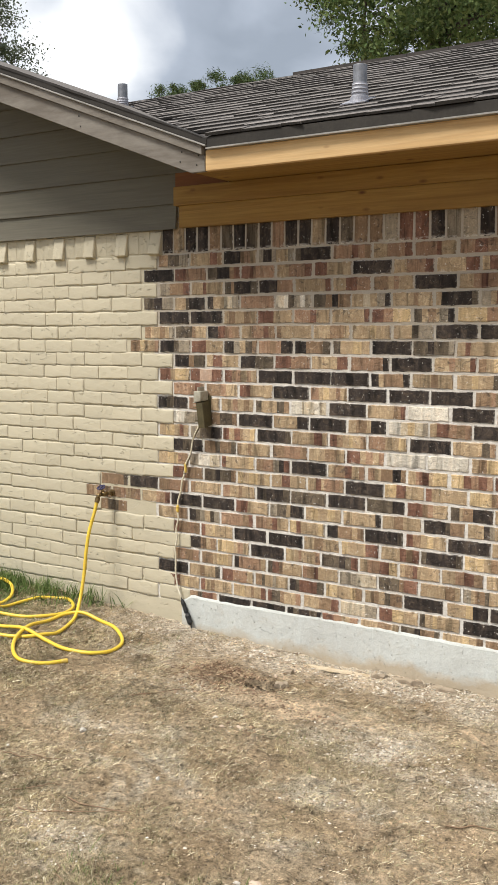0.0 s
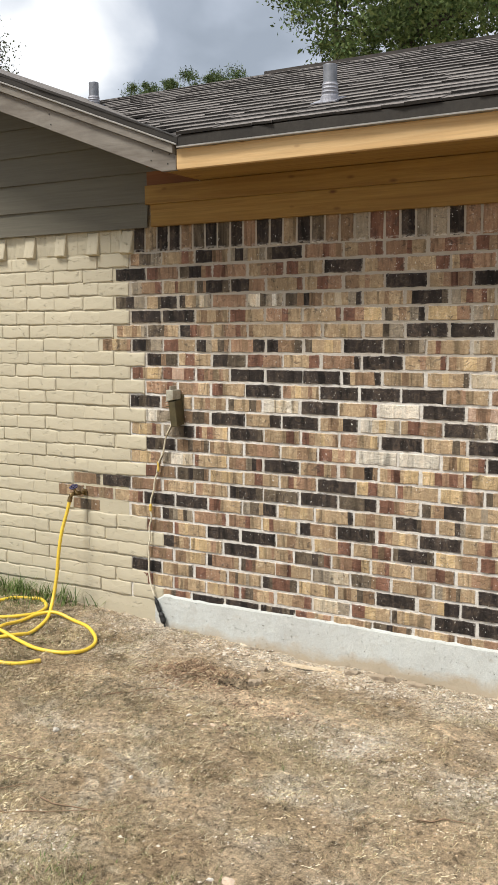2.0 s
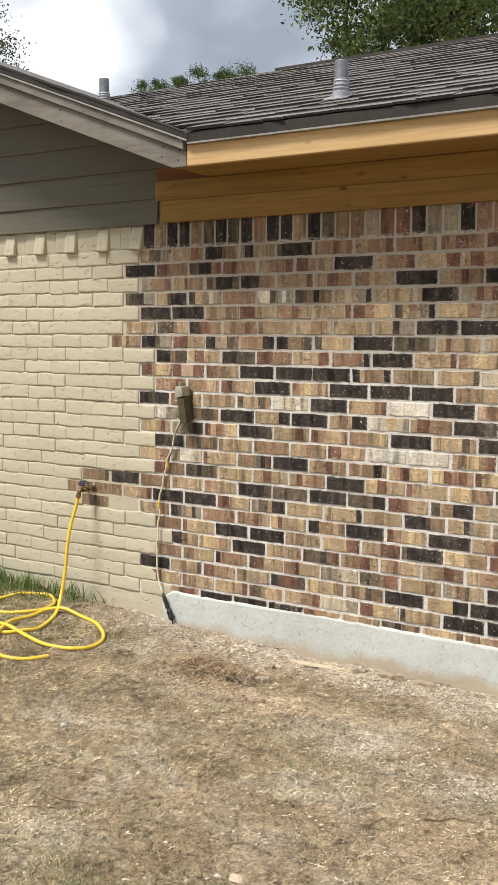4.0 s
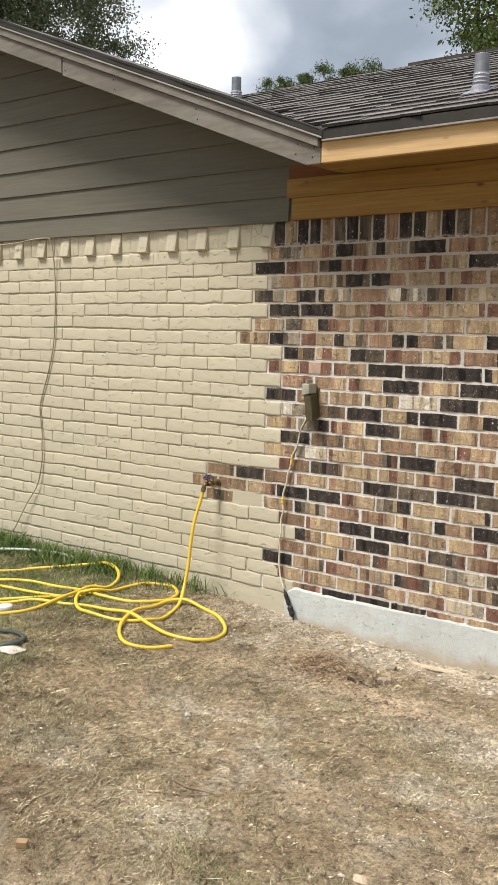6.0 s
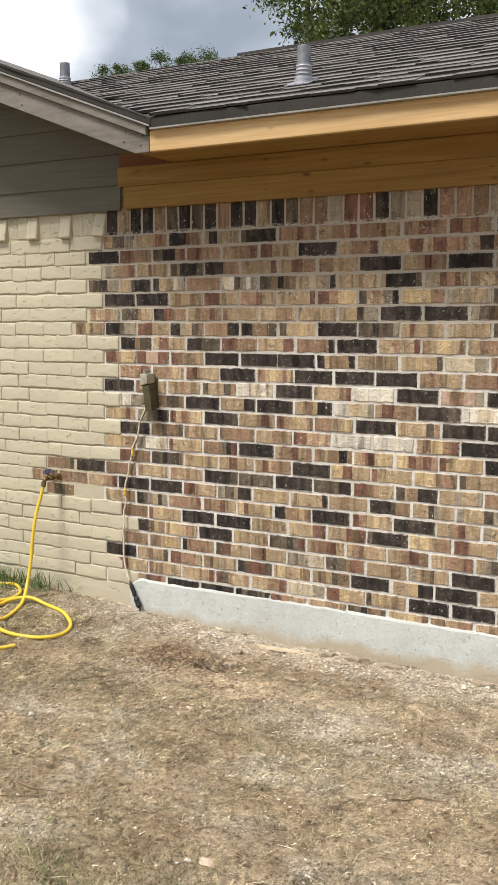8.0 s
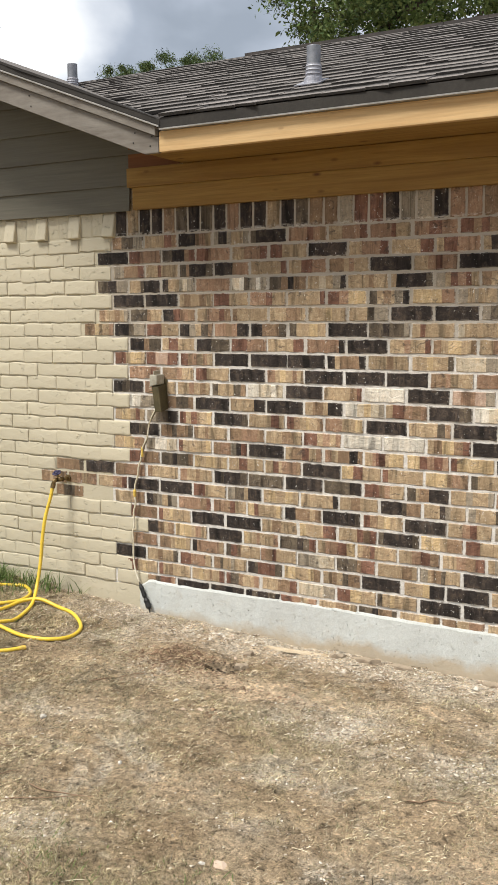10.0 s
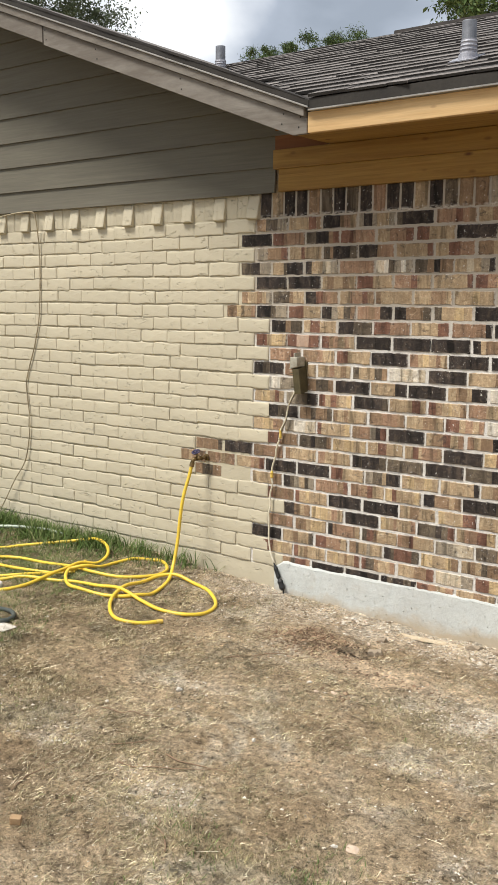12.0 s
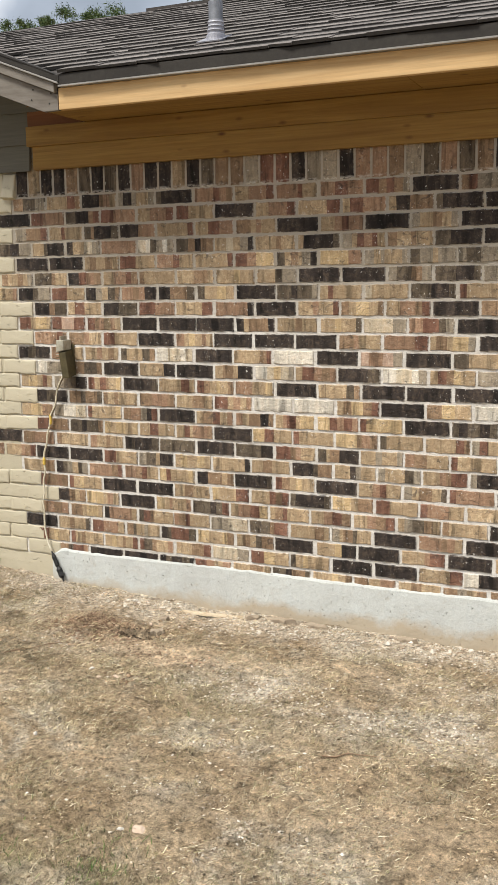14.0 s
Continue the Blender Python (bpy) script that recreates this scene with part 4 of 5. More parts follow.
def build_eave():
    joints = [0.452, 2.62, 7.0]
    for a, b in zip(joints, joints[1:]):
        part("fascia_board", box(a, b - 0.002, OUT, OUT + 0.03, 2.402, 2.500, 0.003), CEDAR, eave, "raw cedar fascia with knots")
    part("drip_lip", box(0.470, 7.0, OUT - 0.028, OUT + 0.03, 2.5005, 2.508), DRIP_LIGHT, eave)
    part("drip_edge", box(0.475, 7.0, OUT - 0.024, OUT + 0.03, 2.5085, 2.556, 0.002), DRIP, eave)
    part("soffit_panel", box(0.337, 2.10, OUT + 0.031, -0.03, 2.412, 2.424), CEDAR_SHADED, eave)
    part("soffit_panel", box(2.103, 7.0, OUT + 0.031, -0.03, 2.412, 2.424), CEDAR_SHADED, eave)
    part("frieze_board", box(-0.019, 7.0, -0.047, 0.0, 2.3085, 2.409, 0.0015), CEDAR_SHADED, eave, "upper raw cedar frieze board")
    part("frieze_board", box(0.007, 7.0, -0.032, 0.0, 2.190, 2.308, 0.0015), CEDAR_SHADED, eave, "lower raw cedar frieze board")
    part("infill", prism([(-0.019, 2.4095), (0.33, 2.4095), (-0.019, 2.545)], -0.028, 0.0), RED_PLY, eave)


build_eave()

# ---------------------------------------------------------------- roofs
EAVE_Y, EAVE_Z, RIDGE_Y = OUT - 0.03, 2.560, 2.20


def roof_z(y):
    return EAVE_Z + SLOPE * (y - EAVE_Y)


roof = empty("roof", "low roof of brown-grey laminated shingles", "roof", kind="structure")


def build_roof():
    lean = math.atan(SLOPE)
    zr = roof_z(RIDGE_Y)
    # deck: the front slope up to the valley, and the back slope
    bm = bmesh.new()
    for pts in (((0.46, EAVE_Y + 0.02), (7.0, EAVE_Y + 0.02), (7.0, RIDGE_Y), (-2.2, RIDGE_Y)), ((-4.5, RIDGE_Y), (7.0, RIDGE_Y), (7.0, 2 * RIDGE_Y - EAVE_Y), (-4.5, 2 * RIDGE_Y - EAVE_Y))):
        top = [bm.verts.new((x, y, zr - SLOPE * abs(y - RIDGE_Y) - 0.006)) for x, y in pts]
        low = [bm.verts.new(q.co - Vector((0, 0, 0.024))) for q in top]
        bm.faces.new(top)
        bm.faces.new(list(reversed(low)))
        for q in range(4):
            bm.faces.new((top[(q + 1) % 4], top[q], low[q], low[(q + 1) % 4]))
    bmesh.ops.recalc_face_normals(bm, faces=bm.faces)
    part("deck", bm, ROOF_DECK, roof)
    # the gable's own slope, which runs down to the valley
    bm = bmesh.new()
    pts = [(-3.6, OUT - 0.02), (0.44, OUT - 0.02), (-2.2, 2.2), (-3.6, 2.2)]
    v = [bm.verts.new((x, y, rake_low(x) + 0.192)) for x, y in pts]
    u = [bm.verts.new((x, y, rake_low(x) + 0.168)) for x, y in pts]
    bm.faces.new(v)
    bm.faces.new(list(reversed(u)))
    for q in range(4):
        bm.faces.new((v[(q + 1) % 4], v[q], u[q], u[(q + 1) % 4]))
    bmesh.ops.recalc_face_normals(bm, faces=bm.faces)
    part("gable_slope", bm, SHINGLE, roof)
    bm = bmesh.new()
    v = [bm.verts.new(p) for p in ((-3.6, OUT - 0.02, rake_low(-3.6) + 0.19), (-3.6, 2.2, rake_low(-3.6) + 0.19), (-7.4, 2.2, rake_low(-3.6) + 0.19 - 3.8 * SLOPE), (-7.4, OUT - 0.02, rake_low(-3.6) + 0.19 - 3.8 * SLOPE))]
    bm.faces.new(v)
    part("gable_slope", bm, SHINGLE, roof)

    # shingles: laminated tabs, course upon course
    expo = 0.1425
    count = int((RIDGE_Y - EAVE_Y) / math.cos(lean) / expo)

    def tab_mesh(w, thick):
        far = expo + 0.05
        top = [(0.0, thick), (expo * 0.58, thick * 0.65), (far, thick * 0.12)]
        bm2 = bmesh.new()
        jit = [rng.uniform(-0.010, 0.010) for _ in range(2)]
        left = [bm2.verts.new((-w / 2, y + (jit[0] if k == 0 else 0), z)) for k, (y, z) in enumerate(top)]
        right = [bm2.verts.new((w / 2, y + (jit[1] if k == 0 else 0), z)) for k, (y, z) in enumerate(top)]
        ll, rl = bm2.verts.new((-w / 2, jit[0], -0.002)), bm2.verts.new((w / 2, jit[1], -0.002))
        lf, rf = bm2.verts.new((-w / 2, far, -0.002)), bm2.verts.new((w / 2, far, -0.002))
        bm2.faces.new((left[0], right[0], right[1], left[1]))
        # upper band and front edge carry the lap's shade line as dark colour
        bm2.faces.new((left[1], right[1], right[2], left[2])).material_index = 1
        bm2.faces.new((ll, rl, right[0], left[0])).material_index = 1
        bm2.faces.new((ll, left[0], left[1], left[2], lf))
        bm2.faces.new((rl, rf, right[2], right[1], right[0]))
        bm2.faces.new((left[2], right[2], rf, lf))
        bmesh.ops.recalc_face_normals(bm2, faces=bm2.faces)
        me = bpy.data.meshes.new("shingle")
        bm2.to_mesh(me)
        bm2.free()
        me.materials.append(SHINGLE)
        me.materials.append(SHINGLE_BAND)
        return me

    kinds = [(w, tab_mesh(w, t)) for w in (0.11, 0.16, 0.21, 0.28) for t in (0.009, 0.013)]
    verts, faces, slots, made = [], [], [], 0
    for r in range(count):
        y = EAVE_Y + r * expo * math.cos(lean)
        x = -4.2 + rng.uniform(0, 0.2)
        while x < 6.9:
            w, me = kinds[rng.randrange(len(kinds))]
            x += w
            cx = x - w / 2
            if cx - w / 2 < 0.47 - (y - EAVE_Y) - min(0.25, 0.7 * (y - EAVE_Y)):
                continue
            m = Matrix.Translation((cx, y + rng.uniform(-0.003, 0.003), roof_z(y) + 0.002)) @ Matrix.Rotation(lean, 4, "X") @ Matrix.Rotation(rng.uniform(-0.006, 0.006), 4, "Z")
            if made < 300 and -0.4 < cx < 3.1:
                ob = new("shingle", me)
                ob.parent = roof
                ob.matrix_basis = m
                made += 1
            else:
                base = len(verts)
                verts.extend(tuple(m @ q.co) for q in me.vertices)
                faces.extend(tuple(base + i for i in p.vertices) for p in me.polygons)
                slots.extend(p.material_index for p in me.polygons)
    rest = tagged(mesh_of("shingles", verts, faces, SHINGLE, roof), kind="stuff")
    rest.data.materials.append(SHINGLE_BAND)
    rest.data.polygons.foreach_set("material_index", slots)
    # ridge cap, on the higher half of the ridge only
    bm = bmesh.new()
    x = -0.45
    while x < 7:
        add_box(bm, x, x + 0.30, RIDGE_Y - 0.15, RIDGE_Y + 0.15, zr - 0.02, zr + 0.024)
        x += 0.303
    for q in bm.verts:
        q.co.z -= abs(q.co.y - RIDGE_Y) * SLOPE * 0.9
    part("ridge_cap", bm, ROOF_DECK, roof, "dark ridge shingles")


def vent_pipe(x, y, height, radius, label):
    z = roof_z(y)
    thing = empty("vent_pipe", label, "vent pipe", at=(x, y, z), group="roof vent pipes")
    part("pipe", lathe([(radius, -0.03), (radius, height - 0.002), (radius * 0.97, height), (radius * 0.86, height), (radius * 0.86, height - 0.05)], 24), GALVANISED, thing, smooth=False)
    prof = [(radius * 1.6, -0.02), (radius * 1.4, 0.012)]
    for i in range(4):
        h = 0.03 + i * 0.018
        prof += [(radius * (1.34 - i * 0.05), h), (radius * (1.14 - i * 0.02), h + 0.006), (radius * (1.14 - i * 0.02), h + 0.012)]
    part("boot", lathe(prof, 24), LEAD, thing, "pale ribbed boot")
    bm = box(-0.075, 0.055, -0.060, 0.07, 0.012, 0.017)
    bmesh.ops.rotate(bm, verts=bm.verts, matrix=Matrix.Rotation(math.atan(SLOPE), 3, "X"))
    part("flashing", bm, LEAD, thing)
    return thing


build_roof()
vent_pipe(1.105, -0.055, 0.180, 0.034, "galvanised plumbing vent pipe on the shingles")
vent_pipe(-1.595, 1.46, 0.195, 0.037, "galvanised plumbing vent pipe behind the gable")

# ---------------------------------------------------------------- things on the wall


def junction_box():
    thing = empty("junction_box", "olive drab outdoor electrical box with beige cover", "electrical box", at=(0.165, 0, 1.19))
    bm = box(-0.024, 0.020, -0.076, -0.004, -0.085, 0.055, 0.005)
    for v in bm.verts:
        v.co.x += (v.co.z - 0.055) * -0.13
        if v.co.y < -0.05:
            v.co.z -= 0.012
    part("body", bm, OLIVE, thing)
    bm = box(-0.034, 0.014, -0.082, -0.003, 0.040, 0.106, 0.006)
    for v in bm.verts:
        if v.co.z < 0.06:
            v.co.z += 0.25 * (v.co.x + 0.034)
    cover = part("cover", bm, GREY_PLASTIC, thing, "weathered beige cover")
    part("hinge", box(-0.012, -0.004, -0.078, -0.02, 0.075, 0.128, 0.002), GREY_PLASTIC, cover)
    for z in (-0.072, -0.058, 0.012, 0.026, 0.040):
        part("clip", box(-0.043 - 0.13 * (z - 0.055), -0.0245 - 0.13 * (z - 0.055), -0.079, -0.03, z, z + 0.004, 0.001), GREY_PLASTIC if z > 0.02 or z < -0.07 else OLIVE, thing, "pale side clip")
    part("back_plate", box(-0.028, 0.030, -0.006, 0.002, -0.088, 0.08, 0.002), OLIVE, thing)
    return thing


def power_cable():
    thing = empty("power_cable", "pale sheathed cable hanging down the brick to the ground", "cable", at=(0.15, 0, 1.10))
    o = Vector(thing.location)
    top = [(0.152, -0.045, 1.105), (0.125, -0.05, 1.06), (0.085, -0.03, 1.01), (0.068, -0.022, 0.94), (0.040, -0.018, 0.88), (0.019, -0.014, 0.82)]
    low = [(0.019, -0.014, 0.82), (0.001, -0.016, 0.77), (-0.006, -0.016, 0.72), (-0.024, -0.02, 0.66), (-0.026, -0.022, 0.60), (-0.023, -0.020, 0.555), (-0.038, -0.020, 0.50), (-0.036, -0.020, 0.43), (-0.048, -0.020, 0.38), (-0.044, -0.02, 0.33), (-0.044, -0.022, 0.24), (-0.030, -0.024, 0.16), (-0.003, -0.026, 0.095)]
    end = [(-0.003, -0.026, 0.095), (0.020, -0.028, 0.05), (0.045, -0.03, 0.00), (0.068, -0.032, -0.05), (0.073, -0.036, -0.12)]
    for name, pts, r, mat, label in (("sheath", top, 0.0050, SHEATH_DARK, "weathered twisted cable"), ("sheath", low, 0.0052, SHEATH, ""), ("tail", end, 0.0042, BLACK_TAPE, "black taped cable end")):
        part(name, tube([Vector(p) - o for p in smooth_line(pts)], r, 8), mat, thing, label, smooth=True)
    twin = [(x + 0.006 * math.sin(9 * z * 3), y - 0.004, z) for x, y, z in top]
    part("sheath", tube([Vector(p) - o for p in smooth_line(twin)], 0.0042, 6), SHEATH, thing, smooth=True)
    # lumps of tape
    for (x, y, z), r, h, mat in (((-0.025, -0.024, 0.615), 0.0095, 0.022, YELLOW_TAPE), ((0.03, -0.02, 0.855), 0.0075, 0.03, YELLOW_TAPE), ((0.022, -0.03, 0.045), 0.013, 0.045, BLACK_TAPE), ((0.055, -0.034, -0.020), 0.017, 0.035, BLACK_TAPE)):
        bm = lathe([(r * 0.5, -h), (r, -h * 0.6), (r * 0.85, 0), (r, h * 0.5), (r * 0.45, h)], 10)
        bmesh.ops.rotate(bm, verts=bm.verts, matrix=Matrix.Rotation(-0.4 if mat is BLACK_TAPE else 0.0, 3, "Y"))
        bmesh.ops.translate(bm, verts=bm.verts, vec=Vector((x, y, z)) - o)
        part("tape", bm, mat, thing, "black tape wrap" if mat is BLACK_TAPE else "yellow tape wrap")
    return thing


def wall_wire():
    thing = empty("wall_wire", "thin painted wire hanging against the cream wall", "wire", at=(-2.0, 0, 2.18))
    o = Vector(thing.location)
    pts = [(-2.75, -0.045, 2.155), (-2.50, -0.045, 2.158), (-2.34, -0.045, 2.165), (-2.18, -0.045, 2.181), (-2.03, -0.044, 2.183), (-1.992, -0.042, 2.165), (-1.985, -0.03, 2.10), (-1.984, -0.016, 1.96), (-1.984, -0.012, 1.80),
           (-1.995, -0.012, 1.60), (-2.010, -0.012, 1.46), (-2.062, -0.012, 1.28), (-2.12, -0.012, 1.14), (-2.158, -0.012, 1.03), (-2.150, -0.014, 0.92), (-2.132, -0.014, 0.78), (-2.145, -0.016, 0.62), (-2.19, -0.02, 0.46), (-2.30, -0.03, 0.31), (-2.44, -0.05, 0.09), (-2.56, -0.09, -0.02)]
    part("strand", tube([Vector(p) - o for p in smooth_line(pts, 5)], 0.0045, 6), plain("painted_wire", (0.40, 0.34, 0.23), (0.28, 0.23, 0.15), 9, 0.7, 90, 0.0004), thing, smooth=True)
    return thing


def water_tap():
    thing = empty("water_tap", "brass garden tap with blue handle on the wall", "tap", at=(-0.555, 0, 0.66))
    bm = bmesh.new()
    add_tube(bm, [(0.03, 0.01, 0.0), (0.022, -0.045, 0.0)], 0.011, 12)
    add_tube(bm, [(0.023, -0.042, 0.0), (0.006, -0.072, 0.0)], 0.0145, 12)
    add_tube(bm, [(0.006, -0.070, 0.0), (-0.004, -0.088, -0.008), (-0.007, -0.096, -0.026)], 0.0125, 12)
    add_tube(bm, [(0.010, -0.064, 0.0), (0.006, -0.072, 0.030)], 0.009, 10)
    bmesh.ops.recalc_face_normals(bm, faces=bm.faces)
    part("body", bm, BRASS, thing, smooth=True)
    bm = lathe([(0.006, -0.004), (0.008, 0.006), (0.005, 0.008)], 10)
    for k in range(20):
        a, b = 2 * math.pi * k / 20, 2 * math.pi * (k + 1) / 20
        wave = [0.0225 + 0.0025 * math.cos(5 * q) for q in (a, b)]
        add_tube(bm, [(wave[0] * math.cos(a), wave[0] * math.sin(a), 0.002), (wave[1] * math.cos(b), wave[1] * math.sin(b), 0.002)], 0.0042, 6)
    for k in range(5):
        a = 2 * math.pi * k / 5
        add_tube(bm, [(0.004 * math.cos(a), 0.004 * math.sin(a), 0.002), (0.022 * math.cos(a), 0.022 * math.sin(a), 0.002)], 0.0034, 6)
    bmesh.ops.rotate(bm, verts=bm.verts, matrix=Matrix.Rotation(0.45, 3, "X"))
    bmesh.ops.translate(bm, verts=bm.verts, vec=(0.005, -0.075, 0.038))
    part("handle", bm, BLUE_KNOB, thing, "dark blue wheel handle")
    bm = lathe([(0.021, -0.002), (0.020, 0.003), (0.013, 0.005)], 16)
    bmesh.ops.rotate(bm, verts=bm.verts, matrix=Matrix.Rotation(radians(90), 3, "X"))
    bmesh.ops.translate(bm, verts=bm.verts, vec=(0.028, -0.004, 0.0))
    part("escutcheon", bm, BRASS, thing)
    bm = bmesh.new()
    add_tube(bm, [(-0.006, -0.094, -0.022), (-0.010, -0.100, -0.048)], 0.0145, 12)
    part("coupling", bm, BRASS, thing)
    return thing


junction_box()
power_cable()
wall_wire()
water_tap()

# ---------------------------------------------------------------- hoses
HR = 0.0104


def on_ground(pts, r):
    return [(x, y, ground_z(x, y) + r + lift) for x, y, lift in pts]


def garden_hose():
    thing = empty("garden_hose", "long yellow garden hose tangled on the grass", "hose", at=(-0.5, -0.5, 0))
    o = Vector(thing.location)
    drop = [(-0.565, -0.100, 0.614), (-0.570, -0.114, 0.56), (-0.585, -0.150, 0.44), (-0.590, -0.175, 0.32), (-0.585, -0.205, 0.18), (-0.570, -0.26, 0.05)]

    def lay_length(pts, before=()):
        part("length", tube([Vector(p) - o for p in smooth_line(list(before) + on_ground(pts, HR))], HR, 10), HOSE_YELLOW, thing, smooth=True)

    lay_length([(-0.518, -0.355, 0.008), (-0.467, -0.474, 0), (-0.441, -0.596, 0), (-0.46, -0.681, 0.0), (-0.525, -0.757, 0), (-0.631, -0.805, 0), (-0.77, -0.825, 0), (-0.878, -0.812, 0), (-0.985, -0.742, 0.01), (-1.055, -0.65, 0.022), (-1.10, -0.54, 0.0), (-1.16, -0.42, 0)], drop)
    lay_length([(-2.6, -0.98, 0), (-1.974, -0.522, 0), (-1.815, -0.368, 0), (-1.642, -0.223, 0.012), (-1.491, -0.135, 0.03), (-1.366, -0.125, 0.04), (-1.204, -0.19, 0.035), (-1.106, -0.286, 0.015), (-1.079, -0.399, 0), (-1.117, -0.505, 0.022), (-1.113, -0.622, 0.026), (-1.075, -0.79, 0.02), (-1.089, -0.965, 0), (-1.191, -1.124, 0), (-1.5, -1.5, 0)])
    lay_length([(-2.3, -1.10, 0), (-1.759, -0.687, 0), (-1.613, -0.579, 0), (-1.374, -0.551, 0), (-1.136, -0.534, 0.0), (-0.97, -0.55, 0), (-0.784, -0.498, 0), (-0.653, -0.394, 0), (-0.626, -0.31, 0), (-0.665, -0.212, 0), (-0.783, -0.129, 0), (-0.867, -0.141, 0), (-0.951, -0.207, 0),
                (-0.991, -0.316, 0), (-1.008, -0.443, 0), (-1.044, -0.55, 0.022), (-1.177, -0.677, 0.0), (-1.268, -0.818, 0), (-1.419, -0.948, 0), (-1.75, -1.23, 0)])
    lay_length([(-2.2, -0.86, 0), (-1.651, -0.77, 0), (-1.464, -0.744, 0), (-1.292, -0.711, 0), (-1.139, -0.66, 0.0), (-1.06, -0.60, 0)])
    lay_length([(-1.75, -1.34, 0), (-1.362, -0.992, 0), (-1.212, -0.863, 0), (-1.035, -0.802, 0), (-0.903, -0.746, 0), (-0.737, -0.725, 0), (-0.573, -0.709, 0.022), (-0.383, -0.726, 0), (-0.242, -0.742, 0), (-0.107, -0.712, 0), (-0.042, -0.626, 0), (-0.044, -0.529, 0), (-0.114, -0.429, 0), (-0.235, -0.347, 0),
                (-0.379, -0.303, 0), (-0.501, -0.314, 0.022), (-0.582, -0.373, 0.01), (-0.605, -0.493, 0), (-0.592, -0.645, 0.02), (-0.531, -0.803, 0.018), (-0.448, -0.915, 0), (-0.354, -0.983, 0), (-0.268, -0.994, 0), (-0.187, -0.952, 0), (-0.135, -0.885, 0)])
    bm = lathe([(HR * 1.02, 0), (HR * 1.18, 0.004), (HR * 1.18, 0.03), (HR * 0.9, 0.034)], 12)
    bmesh.ops.rotate(bm, verts=bm.verts, matrix=Matrix.Rotation(radians(90), 3, "Y") )
    bmesh.ops.rotate(bm, verts=bm.verts, matrix=Matrix.Rotation(radians(52), 3, "Z"))
    bmesh.ops.translate(bm, verts=bm.verts, vec=Vector((-0.136, -0.886, ground_z(-0.135, -0.885) + HR)) - o)
    part("end_fitting", bm, YELLOW_TAPE, thing, "yellow end fitting")
    return thing


def other_hoses():
    a = empty("pale_hose", "pale green hose lying in the grass by the wall", "hose", at=(-1.9, -0.3, 0))
    o = Vector(a.location)
    part("length", tube([Vector(p) - o for p in smooth_line(on_ground([(-2.9, -0.56, 0.02), (-2.55, -0.37, 0.03), (-2.311, -0.263, 0.03), (-2.109, -0.176, 0.035), (-1.893, -0.104, 0.03), (-1.76, -0.055, 0.0)], 0.0105))], 0.0105, 8), HOSE_PALE, a, smooth=True)
    b = empty("dark_hose", "dark green hose coil on the turf", "hose", at=(-0.85, -1.45, 0))
    o = Vector(b.location)
    ring = [(-0.91 + 0.24 * math.cos(i * 0.42), -1.42 + 0.115 * math.sin(i * 0.42) + 0.012 * math.sin(i), 0.004 * (i % 3)) for i in range(16)]
    part("length", tube([Vector(p) - o for p in smooth_line(on_ground(ring, 0.012), 4)], 0.012, 8), HOSE_DARK, b, smooth=True)


garden_hose()
other_hoses()

# ---------------------------------------------------------------- small things on the ground


def stone(name, x, y, size, flat, mat, label, seed, turn=0.0):
    r = random.Random(seed)
    bm = bmesh.new()
    bmesh.ops.create_icosphere(bm, subdivisions=2, radius=1.0)
    cuts = [(Vector((r.uniform(-1, 1), r.uniform(-1, 1), r.uniform(-0.6, 1))).normalized(), r.uniform(0.55, 0.85)) for _ in range(9)]
    for v in bm.verts:
        for n, lim in cuts:                       # flat broken sides
            over = v.co.dot(n) - lim
            if over > 0:
                v.co -= n * over
        d = 1 + 0.25 * noise.noise(v.co * 1.6 + Vector((seed, 0, 0)))
        v.co = Vector((v.co.x * d * size, v.co.y * d * size * 0.68, v.co.z * d * size * flat))
    bmesh.ops.rotate(bm, verts=bm.verts, matrix=Matrix.Rotation(turn, 3, "Z"))
    ob = part(name, bm, mat)
    ob.location = (x, y, ground_z(x, y) + size * flat * 0.45)
    return tagged(ob, label, "stone", group="loose stones")


STONES = ((1.735, -2.04, 0.030, 0.36, PINK_STONE), (1.68, -2.06, 0.013, 0.4, WHITE_ROCK), (0.515, -1.45, 0.018, 0.7, WHITE_ROCK), (1.07, -1.66, 0.012, 0.6, WHITE_ROCK),
          (1.075, -1.095, 0.022, 0.4, PINK_STONE), (1.01, -1.13, 0.015, 0.5, PINK_STONE), (0.93, -1.06, 0.016, 0.5, WHITE_ROCK), (0.62, -1.62, 0.011, 0.5, WHITE_ROCK), (0.86, -0.42, 0.018, 0.6, PINK_STONE),
          (0.93, -0.56, 0.024, 0.5, PINK_STONE), (0.60, -0.13, 0.018, 0.6, WHITE_ROCK), (0.66, -0.11, 0.014, 0.6, PINK_STONE), (1.62, -1.28, 0.012, 0.5, WHITE_ROCK), (0.35, -1.72, 0.013, 0.5, WHITE_ROCK))
for i, (x, y, s, f, m) in enumerate(STONES):
    stone("stone", x, y, s, f, m, "pale chalky stone lying on dry soil" if m is WHITE_ROCK else "pinkish broken stone lying on dry soil", i + 3, i * 0.7)
stone("stone", -0.63, -1.47, 0.085, 0.14, WHITE_ROCK, "flat white concrete lump beside a hose coil", 41, 0.3)

